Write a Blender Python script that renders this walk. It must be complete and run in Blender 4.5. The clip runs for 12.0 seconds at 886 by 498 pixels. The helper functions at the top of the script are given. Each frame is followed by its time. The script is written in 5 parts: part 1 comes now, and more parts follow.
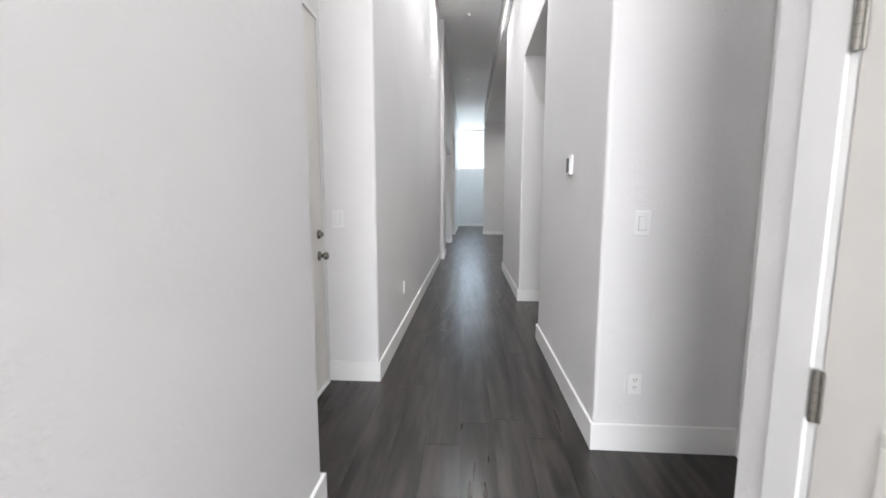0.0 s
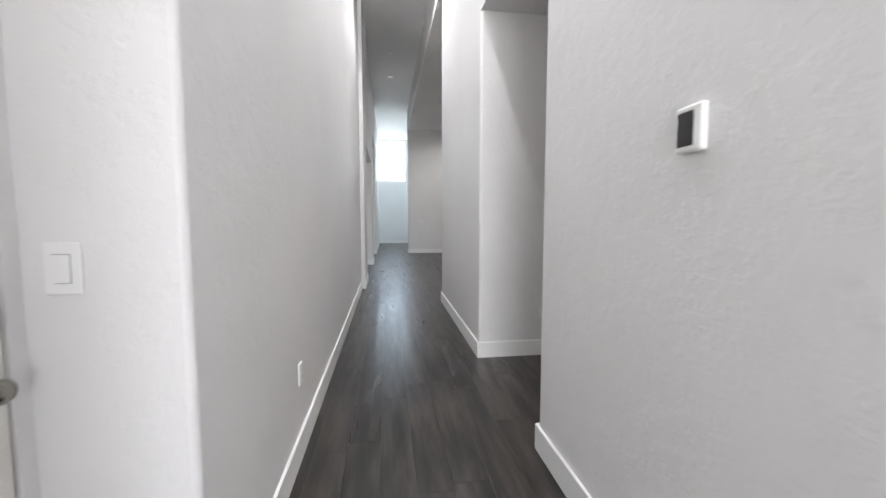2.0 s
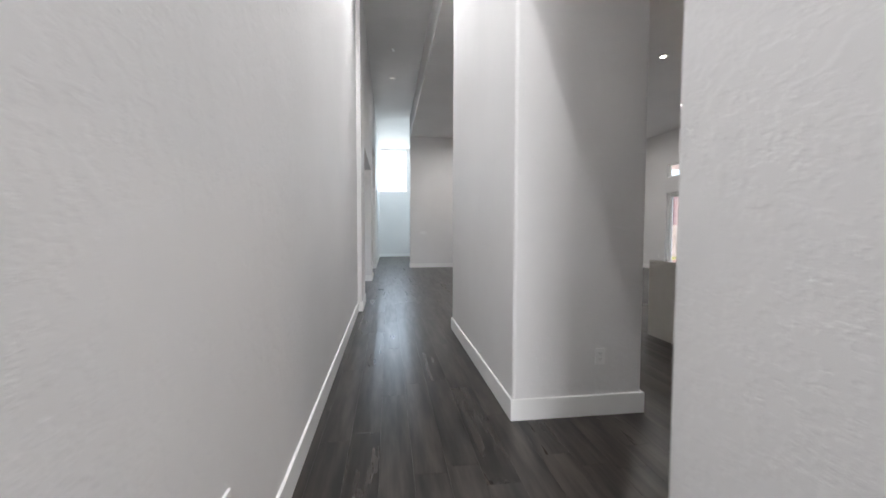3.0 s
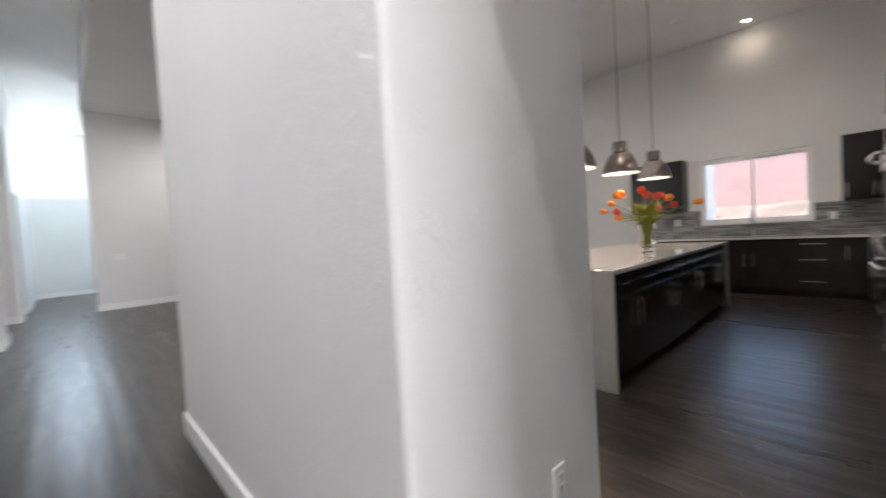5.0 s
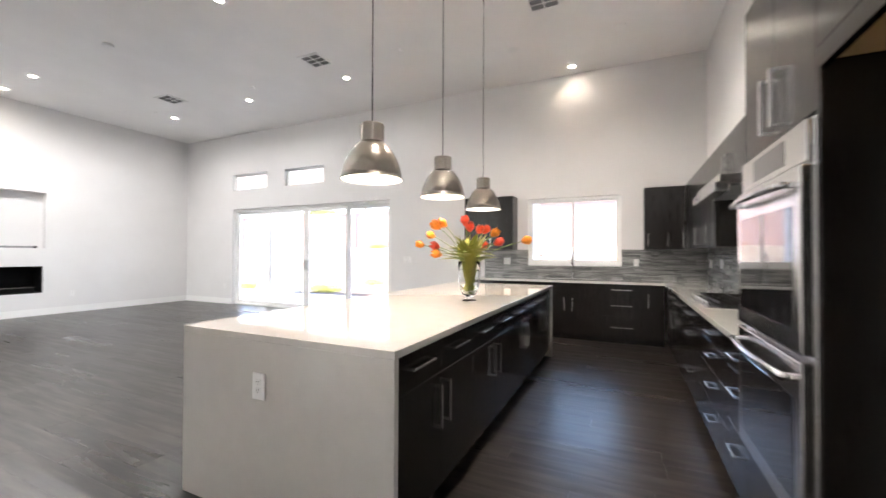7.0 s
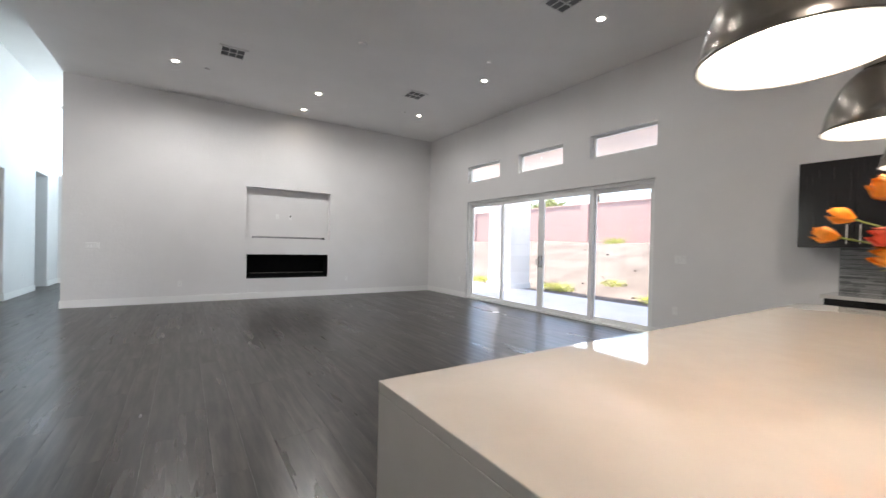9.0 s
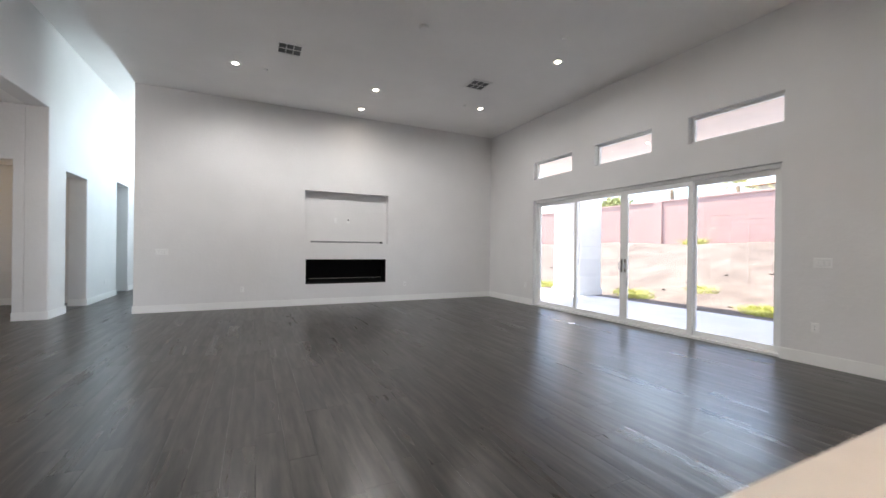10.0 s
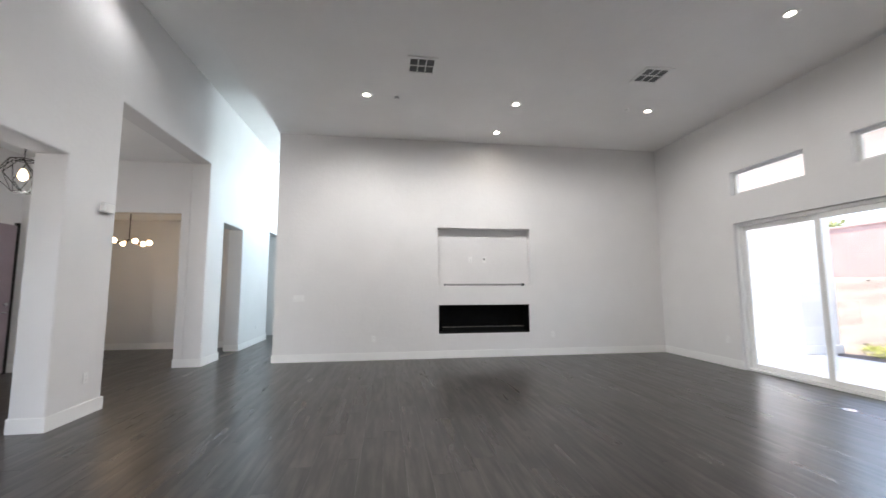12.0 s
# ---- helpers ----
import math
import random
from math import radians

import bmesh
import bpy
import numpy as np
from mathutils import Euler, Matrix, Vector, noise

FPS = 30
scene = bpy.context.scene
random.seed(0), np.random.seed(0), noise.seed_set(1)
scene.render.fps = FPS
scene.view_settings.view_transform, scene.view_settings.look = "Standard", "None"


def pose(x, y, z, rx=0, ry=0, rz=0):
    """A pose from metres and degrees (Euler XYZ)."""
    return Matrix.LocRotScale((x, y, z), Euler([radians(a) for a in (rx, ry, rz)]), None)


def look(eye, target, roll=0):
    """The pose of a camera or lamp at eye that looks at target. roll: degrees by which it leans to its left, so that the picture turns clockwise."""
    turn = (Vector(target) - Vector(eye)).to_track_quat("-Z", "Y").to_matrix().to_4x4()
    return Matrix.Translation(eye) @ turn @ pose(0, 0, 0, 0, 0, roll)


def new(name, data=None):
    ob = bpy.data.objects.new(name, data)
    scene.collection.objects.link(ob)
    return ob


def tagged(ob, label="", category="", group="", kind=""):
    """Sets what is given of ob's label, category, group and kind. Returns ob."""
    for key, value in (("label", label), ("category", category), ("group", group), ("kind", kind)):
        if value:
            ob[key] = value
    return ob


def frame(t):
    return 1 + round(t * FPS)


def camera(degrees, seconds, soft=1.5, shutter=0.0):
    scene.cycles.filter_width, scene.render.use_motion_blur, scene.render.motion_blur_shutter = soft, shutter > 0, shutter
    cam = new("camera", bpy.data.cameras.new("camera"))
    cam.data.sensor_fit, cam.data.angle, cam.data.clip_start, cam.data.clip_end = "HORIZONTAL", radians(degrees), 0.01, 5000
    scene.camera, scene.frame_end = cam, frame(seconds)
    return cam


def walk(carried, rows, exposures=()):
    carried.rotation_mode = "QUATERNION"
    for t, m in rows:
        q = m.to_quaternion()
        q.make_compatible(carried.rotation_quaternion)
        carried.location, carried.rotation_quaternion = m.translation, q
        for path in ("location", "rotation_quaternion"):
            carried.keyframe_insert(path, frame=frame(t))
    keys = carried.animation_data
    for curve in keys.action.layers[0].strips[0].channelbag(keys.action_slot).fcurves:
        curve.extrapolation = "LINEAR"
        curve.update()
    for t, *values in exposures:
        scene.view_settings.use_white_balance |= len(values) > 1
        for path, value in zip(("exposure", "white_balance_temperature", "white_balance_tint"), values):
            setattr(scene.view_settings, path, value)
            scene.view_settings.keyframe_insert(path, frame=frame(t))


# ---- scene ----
cam = camera(96.8, 12.0, soft=1.45, shutter=0.35)
PATH = [
    (0, (-0.024, 0.137, 1.284), (-0.155, 2.118, 1.049), 0.1),
    (0.5, (-0.115, 0.478, 1.29), (-0.04, 2.467, 1.1), 0.1),
    (1, (-0.17, 0.892, 1.276), (0.039, 2.875, 1.124), -0.3),
    (1.5, (-0.155, 1.319, 1.28), (0.087, 3.299, 1.139), -0.2),
    (2, (-0.185, 1.796, 1.286), (0.092, 3.771, 1.127), 0.0),
    (2.5, (-0.188, 2.239, 1.283), (0.074, 4.218, 1.163), 0.1),
    (4.3, (-0.166, 4.094, 1.255), (0.498, 5.98, 1.206), -1.2),
    (4.5, (-0.131, 4.229, 1.257), (0.679, 6.058, 1.215), -1.9),
    (5, (0.11, 4.562, 1.264), (1.492, 6.005, 1.187), -3.4),
    (5.5, (0.43, 4.721, 1.277), (2.209, 5.624, 1.142), -3.2),
    (6, (0.79, 4.776, 1.286), (2.694, 5.379, 1.18), -2.1),
    (6.5, (1.14, 4.815, 1.318), (3.059, 5.380, 1.302), -1.4),
    (7, (1.579, 4.91, 1.325), (3.392, 5.754, 1.35), 0.2),
    (7.5, (1.905, 5.082, 1.32), (3.554, 6.215, 1.345), 1.0),
    (7.7, (2.012, 5.176, 1.341), (3.577, 6.422, 1.354), 1.3),
    (9.3, (2.537, 6.289, 1.331), (3.564, 8.005, 1.32), 1.1),
    (9.5, (2.568, 6.425, 1.331), (3.552, 8.167, 1.324), 1.0),
    (10, (2.613, 6.786, 1.325), (3.483, 8.587, 1.321), 0.7),
    (10.5, (2.664, 7.141, 1.334), (3.423, 8.991, 1.356), 0.4),
    (11, (2.681, 7.526, 1.312), (3.314, 9.421, 1.391), 0.0),
    (11.5, (2.67, 7.908, 1.362), (3.163, 9.84, 1.512), -0.2),
    (12, (2.659, 8.28, 1.372), (2.939, 10.25, 1.57), -0.2),
]
EXPOSURES = [(0, 1.63), (1.0, 1.72), (2.5, 1.75), (4.5, 1.92), (5.0, 2.1), (5.5, 2.4), (6.0, 2.88), (6.5, 3.08), (7.0, 3.12), (7.5, 2.92), (9.5, 2.06), (10.5, 2.26), (12, 2.32)]
walk(cam, [(t, look(eye, target, roll)) for t, eye, target, roll in PATH], EXPOSURES)
# ---- world, sun ----
world = bpy.data.worlds.new("sky")
scene.world = world
world.use_nodes = True
wn = world.node_tree
sky = wn.nodes.new("ShaderNodeTexSky")
sky.sky_type = "NISHITA"
sky.sun_disc = False
sky.sun_elevation = radians(67)
sky.sun_rotation = radians(339)
wn.links.new(sky.outputs[0], wn.nodes["Background"].inputs[0])
wn.nodes["Background"].inputs[1].default_value = 0.15

sun = new("sun", bpy.data.lights.new("sun", "SUN"))
sun.data.energy = 4.2
sun.data.angle = radians(0.5)
sun.data.color = (1.0, 0.95, 0.88)
sun.matrix_world = look((0, 0, 0), (0.36 * math.cos(radians(67)), -0.933 * math.cos(radians(67)), -math.sin(radians(67))))


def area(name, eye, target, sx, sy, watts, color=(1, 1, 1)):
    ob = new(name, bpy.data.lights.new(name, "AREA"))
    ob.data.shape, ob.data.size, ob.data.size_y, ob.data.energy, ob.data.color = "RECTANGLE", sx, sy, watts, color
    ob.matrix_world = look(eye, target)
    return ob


WARM = (1.0, 0.98, 0.965)
CAN_W, HALL_W, PENDANT_W = 27, 52, 5.0
# daylight in the windows of the rear hall and of the unseen room behind the start; added fill lamps in the foyer and at
# the patio's open side
area("rear_window_daylight", (0.05, 21.95, 4.15), (0.05, 15, 3.2), 1.3, 1.9, 9, (0.84, 0.93, 1.0))
area("rear_side_daylight", (3.85, 18.9, 4.0), (-1, 20.2, 3.0), 3.0, 1.2, 34, (0.74, 0.93, 1.0))
# strip hidden under the roof's edge, added to brighten the fireplace wall and floor
area("patio_fill_strip", (12.15, 11.8, 3.25), (6.0, 11.8, 0.6), 7.0, 0.5, 30, (0.78, 0.90, 1.0))
# unseen windows, sized to spread soft light down the hall
area("start_unseen_daylight", (0.0, -6.85, 2.3), (0.0, 3, 1.7), 6.4, 3.6, 330, (0.98, 0.97, 0.985))
# no window is known here; fill lamp added for the foyer
area("foyer_fill_light", (-3.4, 10.9, 1.5), (0, 11.2, 1.4), 1.4, 2.2, 5, (1.0, 0.95, 0.9))

# ---- materials ----
MATS = {}


def shader(name):
    m = bpy.data.materials.new(name)
    m.use_nodes = True
    MATS[name] = m
    return m, m.node_tree, m.node_tree.nodes["Principled BSDF"]


def noise_node(nt, scale, detail=4, rough=0.55, vec=None):
    n = nt.nodes.new("ShaderNodeTexNoise")
    n.inputs["Scale"].default_value, n.inputs["Detail"].default_value, n.inputs["Roughness"].default_value = scale, detail, rough
    if vec is None:
        g = nt.nodes.new("ShaderNodeNewGeometry")
        vec = g.outputs["Position"]
    nt.links.new(vec, n.inputs["Vector"])
    return n


def ramp(nt, src, stops):
    r = nt.nodes.new("ShaderNodeValToRGB")
    e = r.color_ramp.elements
    while len(e) < len(stops):
        e.new(0.5)
    for el, (p, c) in zip(e, stops):
        el.position, el.color = p, (*c, 1)
    nt.links.new(src, r.inputs[0])
    return r


def bump(nt, p, src, strength, dist):
    b = nt.nodes.new("ShaderNodeBump")
    b.inputs["Strength"].default_value, b.inputs["Distance"].default_value = strength, dist
    nt.links.new(src, b.inputs["Height"])
    nt.links.new(b.outputs[0], p.inputs["Normal"])
    return b


def plain(name, color, rough=0.5, metal=0.0, vary=0.06, scale=6.0, fine=120.0, relief=0.0, dist=0.002, coat=0.0, spec=0.5):
    m, nt, p = shader(name)
    lo = tuple(c * (1 - vary) for c in color)
    hi = tuple(min(1, c * (1 + vary)) for c in color)
    n = noise_node(nt, scale, 5)
    nt.links.new(ramp(nt, n.outputs[0], [(0.3, lo), (0.7, hi)]).outputs[0], p.inputs["Base Color"])
    r = noise_node(nt, scale * 2.3, 3)
    mr = nt.nodes.new("ShaderNodeMapRange")
    mr.inputs[3].default_value, mr.inputs[4].default_value = max(0.02, rough * 0.85), min(1, rough * 1.15)
    nt.links.new(r.outputs[0], mr.inputs[0])
    nt.links.new(mr.outputs[0], p.inputs["Roughness"])
    p.inputs["Metallic"].default_value = metal
    p.inputs["Coat Weight"].default_value = coat
    p.inputs["Specular IOR Level"].default_value = spec
    if relief:
        f = noise_node(nt, fine, 6, 0.65)
        bump(nt, p, f.outputs[0], relief, dist)
    return m


def plaster(name, color):
    """Hand-trowelled drywall texture: soft flat patches with rough rims."""
    m, nt, p = shader(name)
    n = noise_node(nt, 1.3, 3)
    lo = tuple(c * 0.965 for c in color)
    nt.links.new(ramp(nt, n.outputs[0], [(0.35, lo), (0.65, color)]).outputs[0], p.inputs["Base Color"])
    p.inputs["Roughness"].default_value = 0.55
    a = noise_node(nt, 13, 7, 0.66)
    r = ramp(nt, a.outputs[0], [(0.44, (0, 0, 0)), (0.56, (1, 1, 1))])
    bump(nt, p, r.outputs[0], 0.30, 0.003)
    return m


M_WALL = plaster("white_plaster", (0.79, 0.778, 0.776))
M_CEIL = plaster("ceiling_plaster", (0.91, 0.90, 0.89))
M_TRIM = plain("white_trim_paint", (0.88, 0.875, 0.865), 0.38, vary=0.02, relief=0.05, fine=60)
M_DOOR = plain("painted_door", (0.78, 0.755, 0.715), 0.42, vary=0.025, relief=0.05, fine=40)
M_PLATE = plain("white_plastic", (0.86, 0.855, 0.85), 0.35, vary=0.015)
M_DARK = plain("black_plastic", (0.012, 0.012, 0.013), 0.3, vary=0.2)
M_STEEL = plain("brushed_steel", (0.70, 0.69, 0.67), 0.21, metal=1.0, vary=0.02, scale=3)
M_CHROME = plain("chrome", (0.75, 0.75, 0.76), 0.12, metal=1.0, vary=0.02)
M_SHADE = plain("brushed_nickel_shade", (0.27, 0.245, 0.215), 0.25, metal=1.0, vary=0.04, scale=12)
M_NICKEL = plain("satin_nickel", (0.30, 0.285, 0.26), 0.26, metal=1.0, vary=0.05)
M_QUARTZ = plain("white_quartz", (0.62, 0.605, 0.57), 0.05, vary=0.025, scale=9, coat=0.3)
M_BLACKGLASS = plain("black_oven_glass", (0.010, 0.010, 0.011), 0.05, vary=0.1, coat=0.6)
M_FIREBOX = plain("black_firebox_metal", (0.004, 0.004, 0.004), 0.8, vary=0.2, spec=0.15)
M_CONCRETE = plain("patio_concrete", (0.64, 0.625, 0.635), 0.75, vary=0.09, scale=1.2, relief=0.25, fine=70)
M_STUCCO = plain("white_stucco", (0.76, 0.745, 0.72), 0.85, vary=0.05, scale=2, relief=0.5, fine=140, dist=0.004)
M_SOFFIT = plain("patio_soffit_stucco", (0.80, 0.66, 0.60), 0.85, vary=0.06, scale=2, relief=0.4, fine=140, dist=0.004)
M_CORD = plain("black_cord", (0.02, 0.018, 0.017), 0.5, vary=0.1)
M_RAWWOOD = plain("raw_plywood", (0.46, 0.29, 0.14), 0.55, vary=0.12, scale=5, relief=0.1)


def glass(name, tint=(1, 1, 1)):
    m, nt, p = shader(name)
    p.inputs["Base Color"].default_value = (*tint, 1)
    p.inputs["Roughness"].default_value = 0.0
    p.inputs["IOR"].default_value = 1.45
    p.inputs["Transmission Weight"].default_value = 1.0
    return m


M_GLASS = glass("clear_glass")
M_VASE = glass("thin_vase_glass", (0.97, 0.985, 0.97))
M_VASE.node_tree.nodes["Principled BSDF"].inputs["IOR"].default_value = 1.16


def emitter(name, color, strength):
    m, nt, p = shader(name)
    p.inputs["Base Color"].default_value = (0.9, 0.9, 0.9, 1)
    p.inputs["Emission Color"].default_value = (*color, 1)
    p.inputs["Emission Strength"].default_value = strength
    return m


M_LAMP = emitter("lamp_diffuser", (1.0, 0.90, 0.76), 14.0)
M_DIM = emitter("dim_lamp_diffuser", (1.0, 0.92, 0.82), 0.35)
M_AMBER = emitter("amber_bulb", (1.0, 0.66, 0.34), 2.6)
M_BULB = emitter("lamp_bulb", (1.0, 0.88, 0.72), 5.0)


def espresso():
    """Dark espresso wood veneer with a satin lacquer and a fine upright grain."""
    m, nt, p = shader("espresso_veneer")
    g = nt.nodes.new("ShaderNodeNewGeometry")
    mp = nt.nodes.new("ShaderNodeMapping")
    mp.inputs["Scale"].default_value = (40, 40, 2.2)
    nt.links.new(g.outputs["Position"], mp.inputs[0])
    n = noise_node(nt, 1.6, 6, 0.6, mp.outputs[0])
    nt.links.new(ramp(nt, n.outputs[0], [(0.3, (0.0085, 0.0066, 0.0057)), (0.72, (0.0155, 0.0118, 0.0102))]).outputs[0], p.inputs["Base Color"])
    p.inputs["Roughness"].default_value = 0.22
    p.inputs["Specular IOR Level"].default_value = 0.4
    bump(nt, p, n.outputs[0], 0.015, 0.001)
    return m


M_ESP = espresso()


def plank_material():
    """Grey-brown wood-look planks: long grain along y, one tone a plank, darker knots and a worn satin gloss."""
    m, nt, p = shader("grey_vinyl_plank")
    oi = nt.nodes.new("ShaderNodeObjectInfo")
    g = nt.nodes.new("ShaderNodeNewGeometry")
    add = nt.nodes.new("ShaderNodeMath")
    nt.links.new(oi.outputs["Random"], add.inputs[0])
    nt.links.new(g.outputs["Random Per Island"], add.inputs[1])
    wr = nt.nodes.new("ShaderNodeMath")
    wr.operation = "FRACT"
    nt.links.new(add.outputs[0], wr.inputs[0])
    off = nt.nodes.new("ShaderNodeVectorMath")
    off.operation = "MULTIPLY_ADD"
    nt.links.new(wr.outputs[0], off.inputs[0])
    off.inputs[1].default_value = (37, 53, 11)
    nt.links.new(g.outputs["Position"], off.inputs[2])
    mp = nt.nodes.new("ShaderNodeMapping")
    mp.inputs["Scale"].default_value = (13, 1.3, 1)
    nt.links.new(off.outputs[0], mp.inputs[0])
    grain = noise_node(nt, 1.3, 4, 0.5, mp.outputs[0])
    mp2 = nt.nodes.new("ShaderNodeMapping")
    mp2.inputs["Scale"].default_value = (10, 1.5, 1)
    nt.links.new(off.outputs[0], mp2.inputs[0])
    knots = noise_node(nt, 1.7, 5, 0.6, mp2.outputs[0])
    c1 = ramp(nt, grain.outputs[0], [(0.32, (0.006, 0.0048, 0.0041)), (0.44, (0.022, 0.0178, 0.0155)), (0.68, (0.058, 0.0476, 0.0420))])
    c2 = ramp(nt, knots.outputs[0], [(0.34, (0.36, 0.34, 0.33)), (0.53, (1, 1, 1))])
    mix = nt.nodes.new("ShaderNodeMix")
    mix.data_type, mix.blend_type = "RGBA", "MULTIPLY"
    mix.inputs[0].default_value = 0.85
    nt.links.new(c1.outputs[0], mix.inputs[6])
    nt.links.new(c2.outputs[0], mix.inputs[7])
    tone = ramp(nt, wr.outputs[0], [(0.0, (0.84, 0.835, 0.83)), (1.0, (1.14, 1.13, 1.12))])
    mix2 = nt.nodes.new("ShaderNodeMix")
    mix2.data_type, mix2.blend_type = "RGBA", "MULTIPLY"
    mix2.inputs[0].default_value = 1.0
    nt.links.new(mix.outputs[2], mix2.inputs[6])
    nt.links.new(tone.outputs[0], mix2.inputs[7])
    nt.links.new(mix2.outputs[2], p.inputs["Base Color"])
    rr = nt.nodes.new("ShaderNodeMapRange")
    rr.inputs[3].default_value, rr.inputs[4].default_value = 0.31, 0.24
    nt.links.new(grain.outputs[0], rr.inputs[0])
    glossy = nt.nodes.new("ShaderNodeMath")
    glossy.operation = "MULTIPLY_ADD"
    nt.links.new(wr.outputs[0], glossy.inputs[0])
    glossy.inputs[1].default_value = 0.05
    nt.links.new(rr.outputs[0], glossy.inputs[2])
    nt.links.new(glossy.outputs[0], p.inputs["Roughness"])
    p.inputs["Specular IOR Level"].default_value = 0.55
    mp3 = nt.nodes.new("ShaderNodeMapping")
    mp3.inputs["Scale"].default_value = (19, 1.0, 1)
    nt.links.new(off.outputs[0], mp3.inputs[0])
    relief = noise_node(nt, 1.5, 2, 0.5, mp3.outputs[0])
    bump(nt, p, relief.outputs[0], 0.22, 0.003)
    return m


M_PLANK = plank_material()
M_UNDER = plain("floor_underlay", (0.03, 0.028, 0.026), 0.7)


def gravel_material():
    m, nt, p = shader("desert_gravel")
    a = noise_node(nt, 60, 6, 0.7)
    b = noise_node(nt, 1.1, 4)
    c = ramp(nt, a.outputs[0], [(0.36, (0.055, 0.042, 0.035)), (0.62, (0.28, 0.23, 0.193))])
    d = ramp(nt, b.outputs[0], [(0.36, (0.66, 0.63, 0.62)), (0.62, (1, 1, 1))])
    mix = nt.nodes.new("ShaderNodeMix")
    mix.data_type, mix.blend_type = "RGBA", "MULTIPLY"
    mix.inputs[0].default_value = 1
    nt.links.new(c.outputs[0], mix.inputs[6])
    nt.links.new(d.outputs[0], mix.inputs[7])
    nt.links.new(mix.outputs[2], p.inputs["Base Color"])
    p.inputs["Roughness"].default_value = 0.95
    bump(nt, p, a.outputs[0], 0.8, 0.02)
    return m


M_GRAVEL = gravel_material()


def block_material():
    m, nt, p = shader("red_block")
    oi = nt.nodes.new("ShaderNodeNewGeometry")
    n = noise_node(nt, 25, 6, 0.6)
    c = ramp(nt, oi.outputs["Random Per Island"], [(0.0, (0.52, 0.335, 0.295)), (1.0, (0.55, 0.365, 0.32))])
    d = ramp(nt, n.outputs[0], [(0.3, (0.85, 0.85, 0.85)), (0.7, (1.05, 1.05, 1.05))])
    mix = nt.nodes.new("ShaderNodeMix")
    mix.data_type, mix.blend_type = "RGBA", "MULTIPLY"
    mix.inputs[0].default_value = 1
    nt.links.new(c.outputs[0], mix.inputs[6])
    nt.links.new(d.outputs[0], mix.inputs[7])
    nt.links.new(mix.outputs[2], p.inputs["Base Color"])
    p.inputs["Roughness"].default_value = 0.9
    bump(nt, p, n.outputs[0], 0.4, 0.004)
    return m


M_BLOCK = block_material()
M_MORTAR = plain("mortar", (0.48, 0.315, 0.275), 0.9, vary=0.08)


def island_colors(name, stops, rough, coat=0.0):
    m, nt, p = shader(name)
    g = nt.nodes.new("ShaderNodeNewGeometry")
    c = ramp(nt, g.outputs["Random Per Island"], stops)
    c.color_ramp.interpolation = "LINEAR"
    n = noise_node(nt, 90, 4)
    d = ramp(nt, n.outputs[0], [(0.3, (0.85, 0.85, 0.85)), (0.7, (1.1, 1.1, 1.1))])
    mix = nt.nodes.new("ShaderNodeMix")
    mix.data_type, mix.blend_type = "RGBA", "MULTIPLY"
    mix.inputs[0].default_value = 1
    nt.links.new(c.outputs[0], mix.inputs[6])
    nt.links.new(d.outputs[0], mix.inputs[7])
    nt.links.new(mix.outputs[2], p.inputs["Base Color"])
    p.inputs["Roughness"].default_value = rough
    p.inputs["Coat Weight"].default_value = coat
    return m


M_MOSAIC = island_colors("grey_strip_mosaic", [(0.0, (0.12, 0.122, 0.122)), (0.35, (0.19, 0.193, 0.192)), (0.7, (0.27, 0.27, 0.265)), (1.0, (0.37, 0.37, 0.36))], 0.25, 0.2)
M_LEAF = island_colors("tulip_leaf", [(0.0, (0.10, 0.15, 0.03)), (0.45, (0.30, 0.31, 0.04)), (1.0, (0.58, 0.50, 0.05))], 0.5)
M_GRASS = island_colors("dry_grass", [(0.0, (0.34, 0.40, 0.06)), (0.6, (0.50, 0.52, 0.12)), (1.0, (0.62, 0.56, 0.22))], 0.8)
M_PALM = island_colors("palm_leaf", [(0.0, (0.30, 0.32, 0.08)), (1.0, (0.50, 0.47, 0.16))], 0.6)
M_TREELEAF = island_colors("tree_leaf", [(0.0, (0.22, 0.25, 0.08)), (1.0, (0.42, 0.42, 0.16))], 0.7)
M_BARK = plain("bark", (0.17, 0.12, 0.09), 0.9, vary=0.2, scale=20, relief=0.5)
M_PETAL_O = plain("orange_petal", (0.85, 0.27, 0.015), 0.45, vary=0.25, scale=30)
M_PETAL_R = plain("red_petal", (0.72, 0.075, 0.03), 0.45, vary=0.25, scale=30)
M_STEM = plain("green_stem", (0.16, 0.22, 0.04), 0.5, vary=0.15)
M_FRONTDOOR = plain("mauve_front_door", (0.30, 0.24, 0.27), 0.4, vary=0.06)
M_BLACKMETAL = plain("black_metal", (0.02, 0.018, 0.016), 0.4, metal=0.6, vary=0.1)
M_GREYDUCT = plain("vent_interior", (0.26, 0.265, 0.27), 0.7, vary=0.1)
M_FIREGLASS = plain("dark_fire_glass", (0.02, 0.02, 0.022), 0.25, vary=0.3, scale=40)
M_STONES = plain("pale_stones", (0.50, 0.48, 0.45), 0.7, vary=0.3, scale=40, relief=0.3)
M_WATER = glass("vase_water", (0.93, 0.96, 0.86))

# ---- mesh helpers ----
def mesh_of(name, bm):
    me = bpy.data.meshes.new(name)
    bm.normal_update()
    bm.to_mesh(me)
    bm.free()
    return me


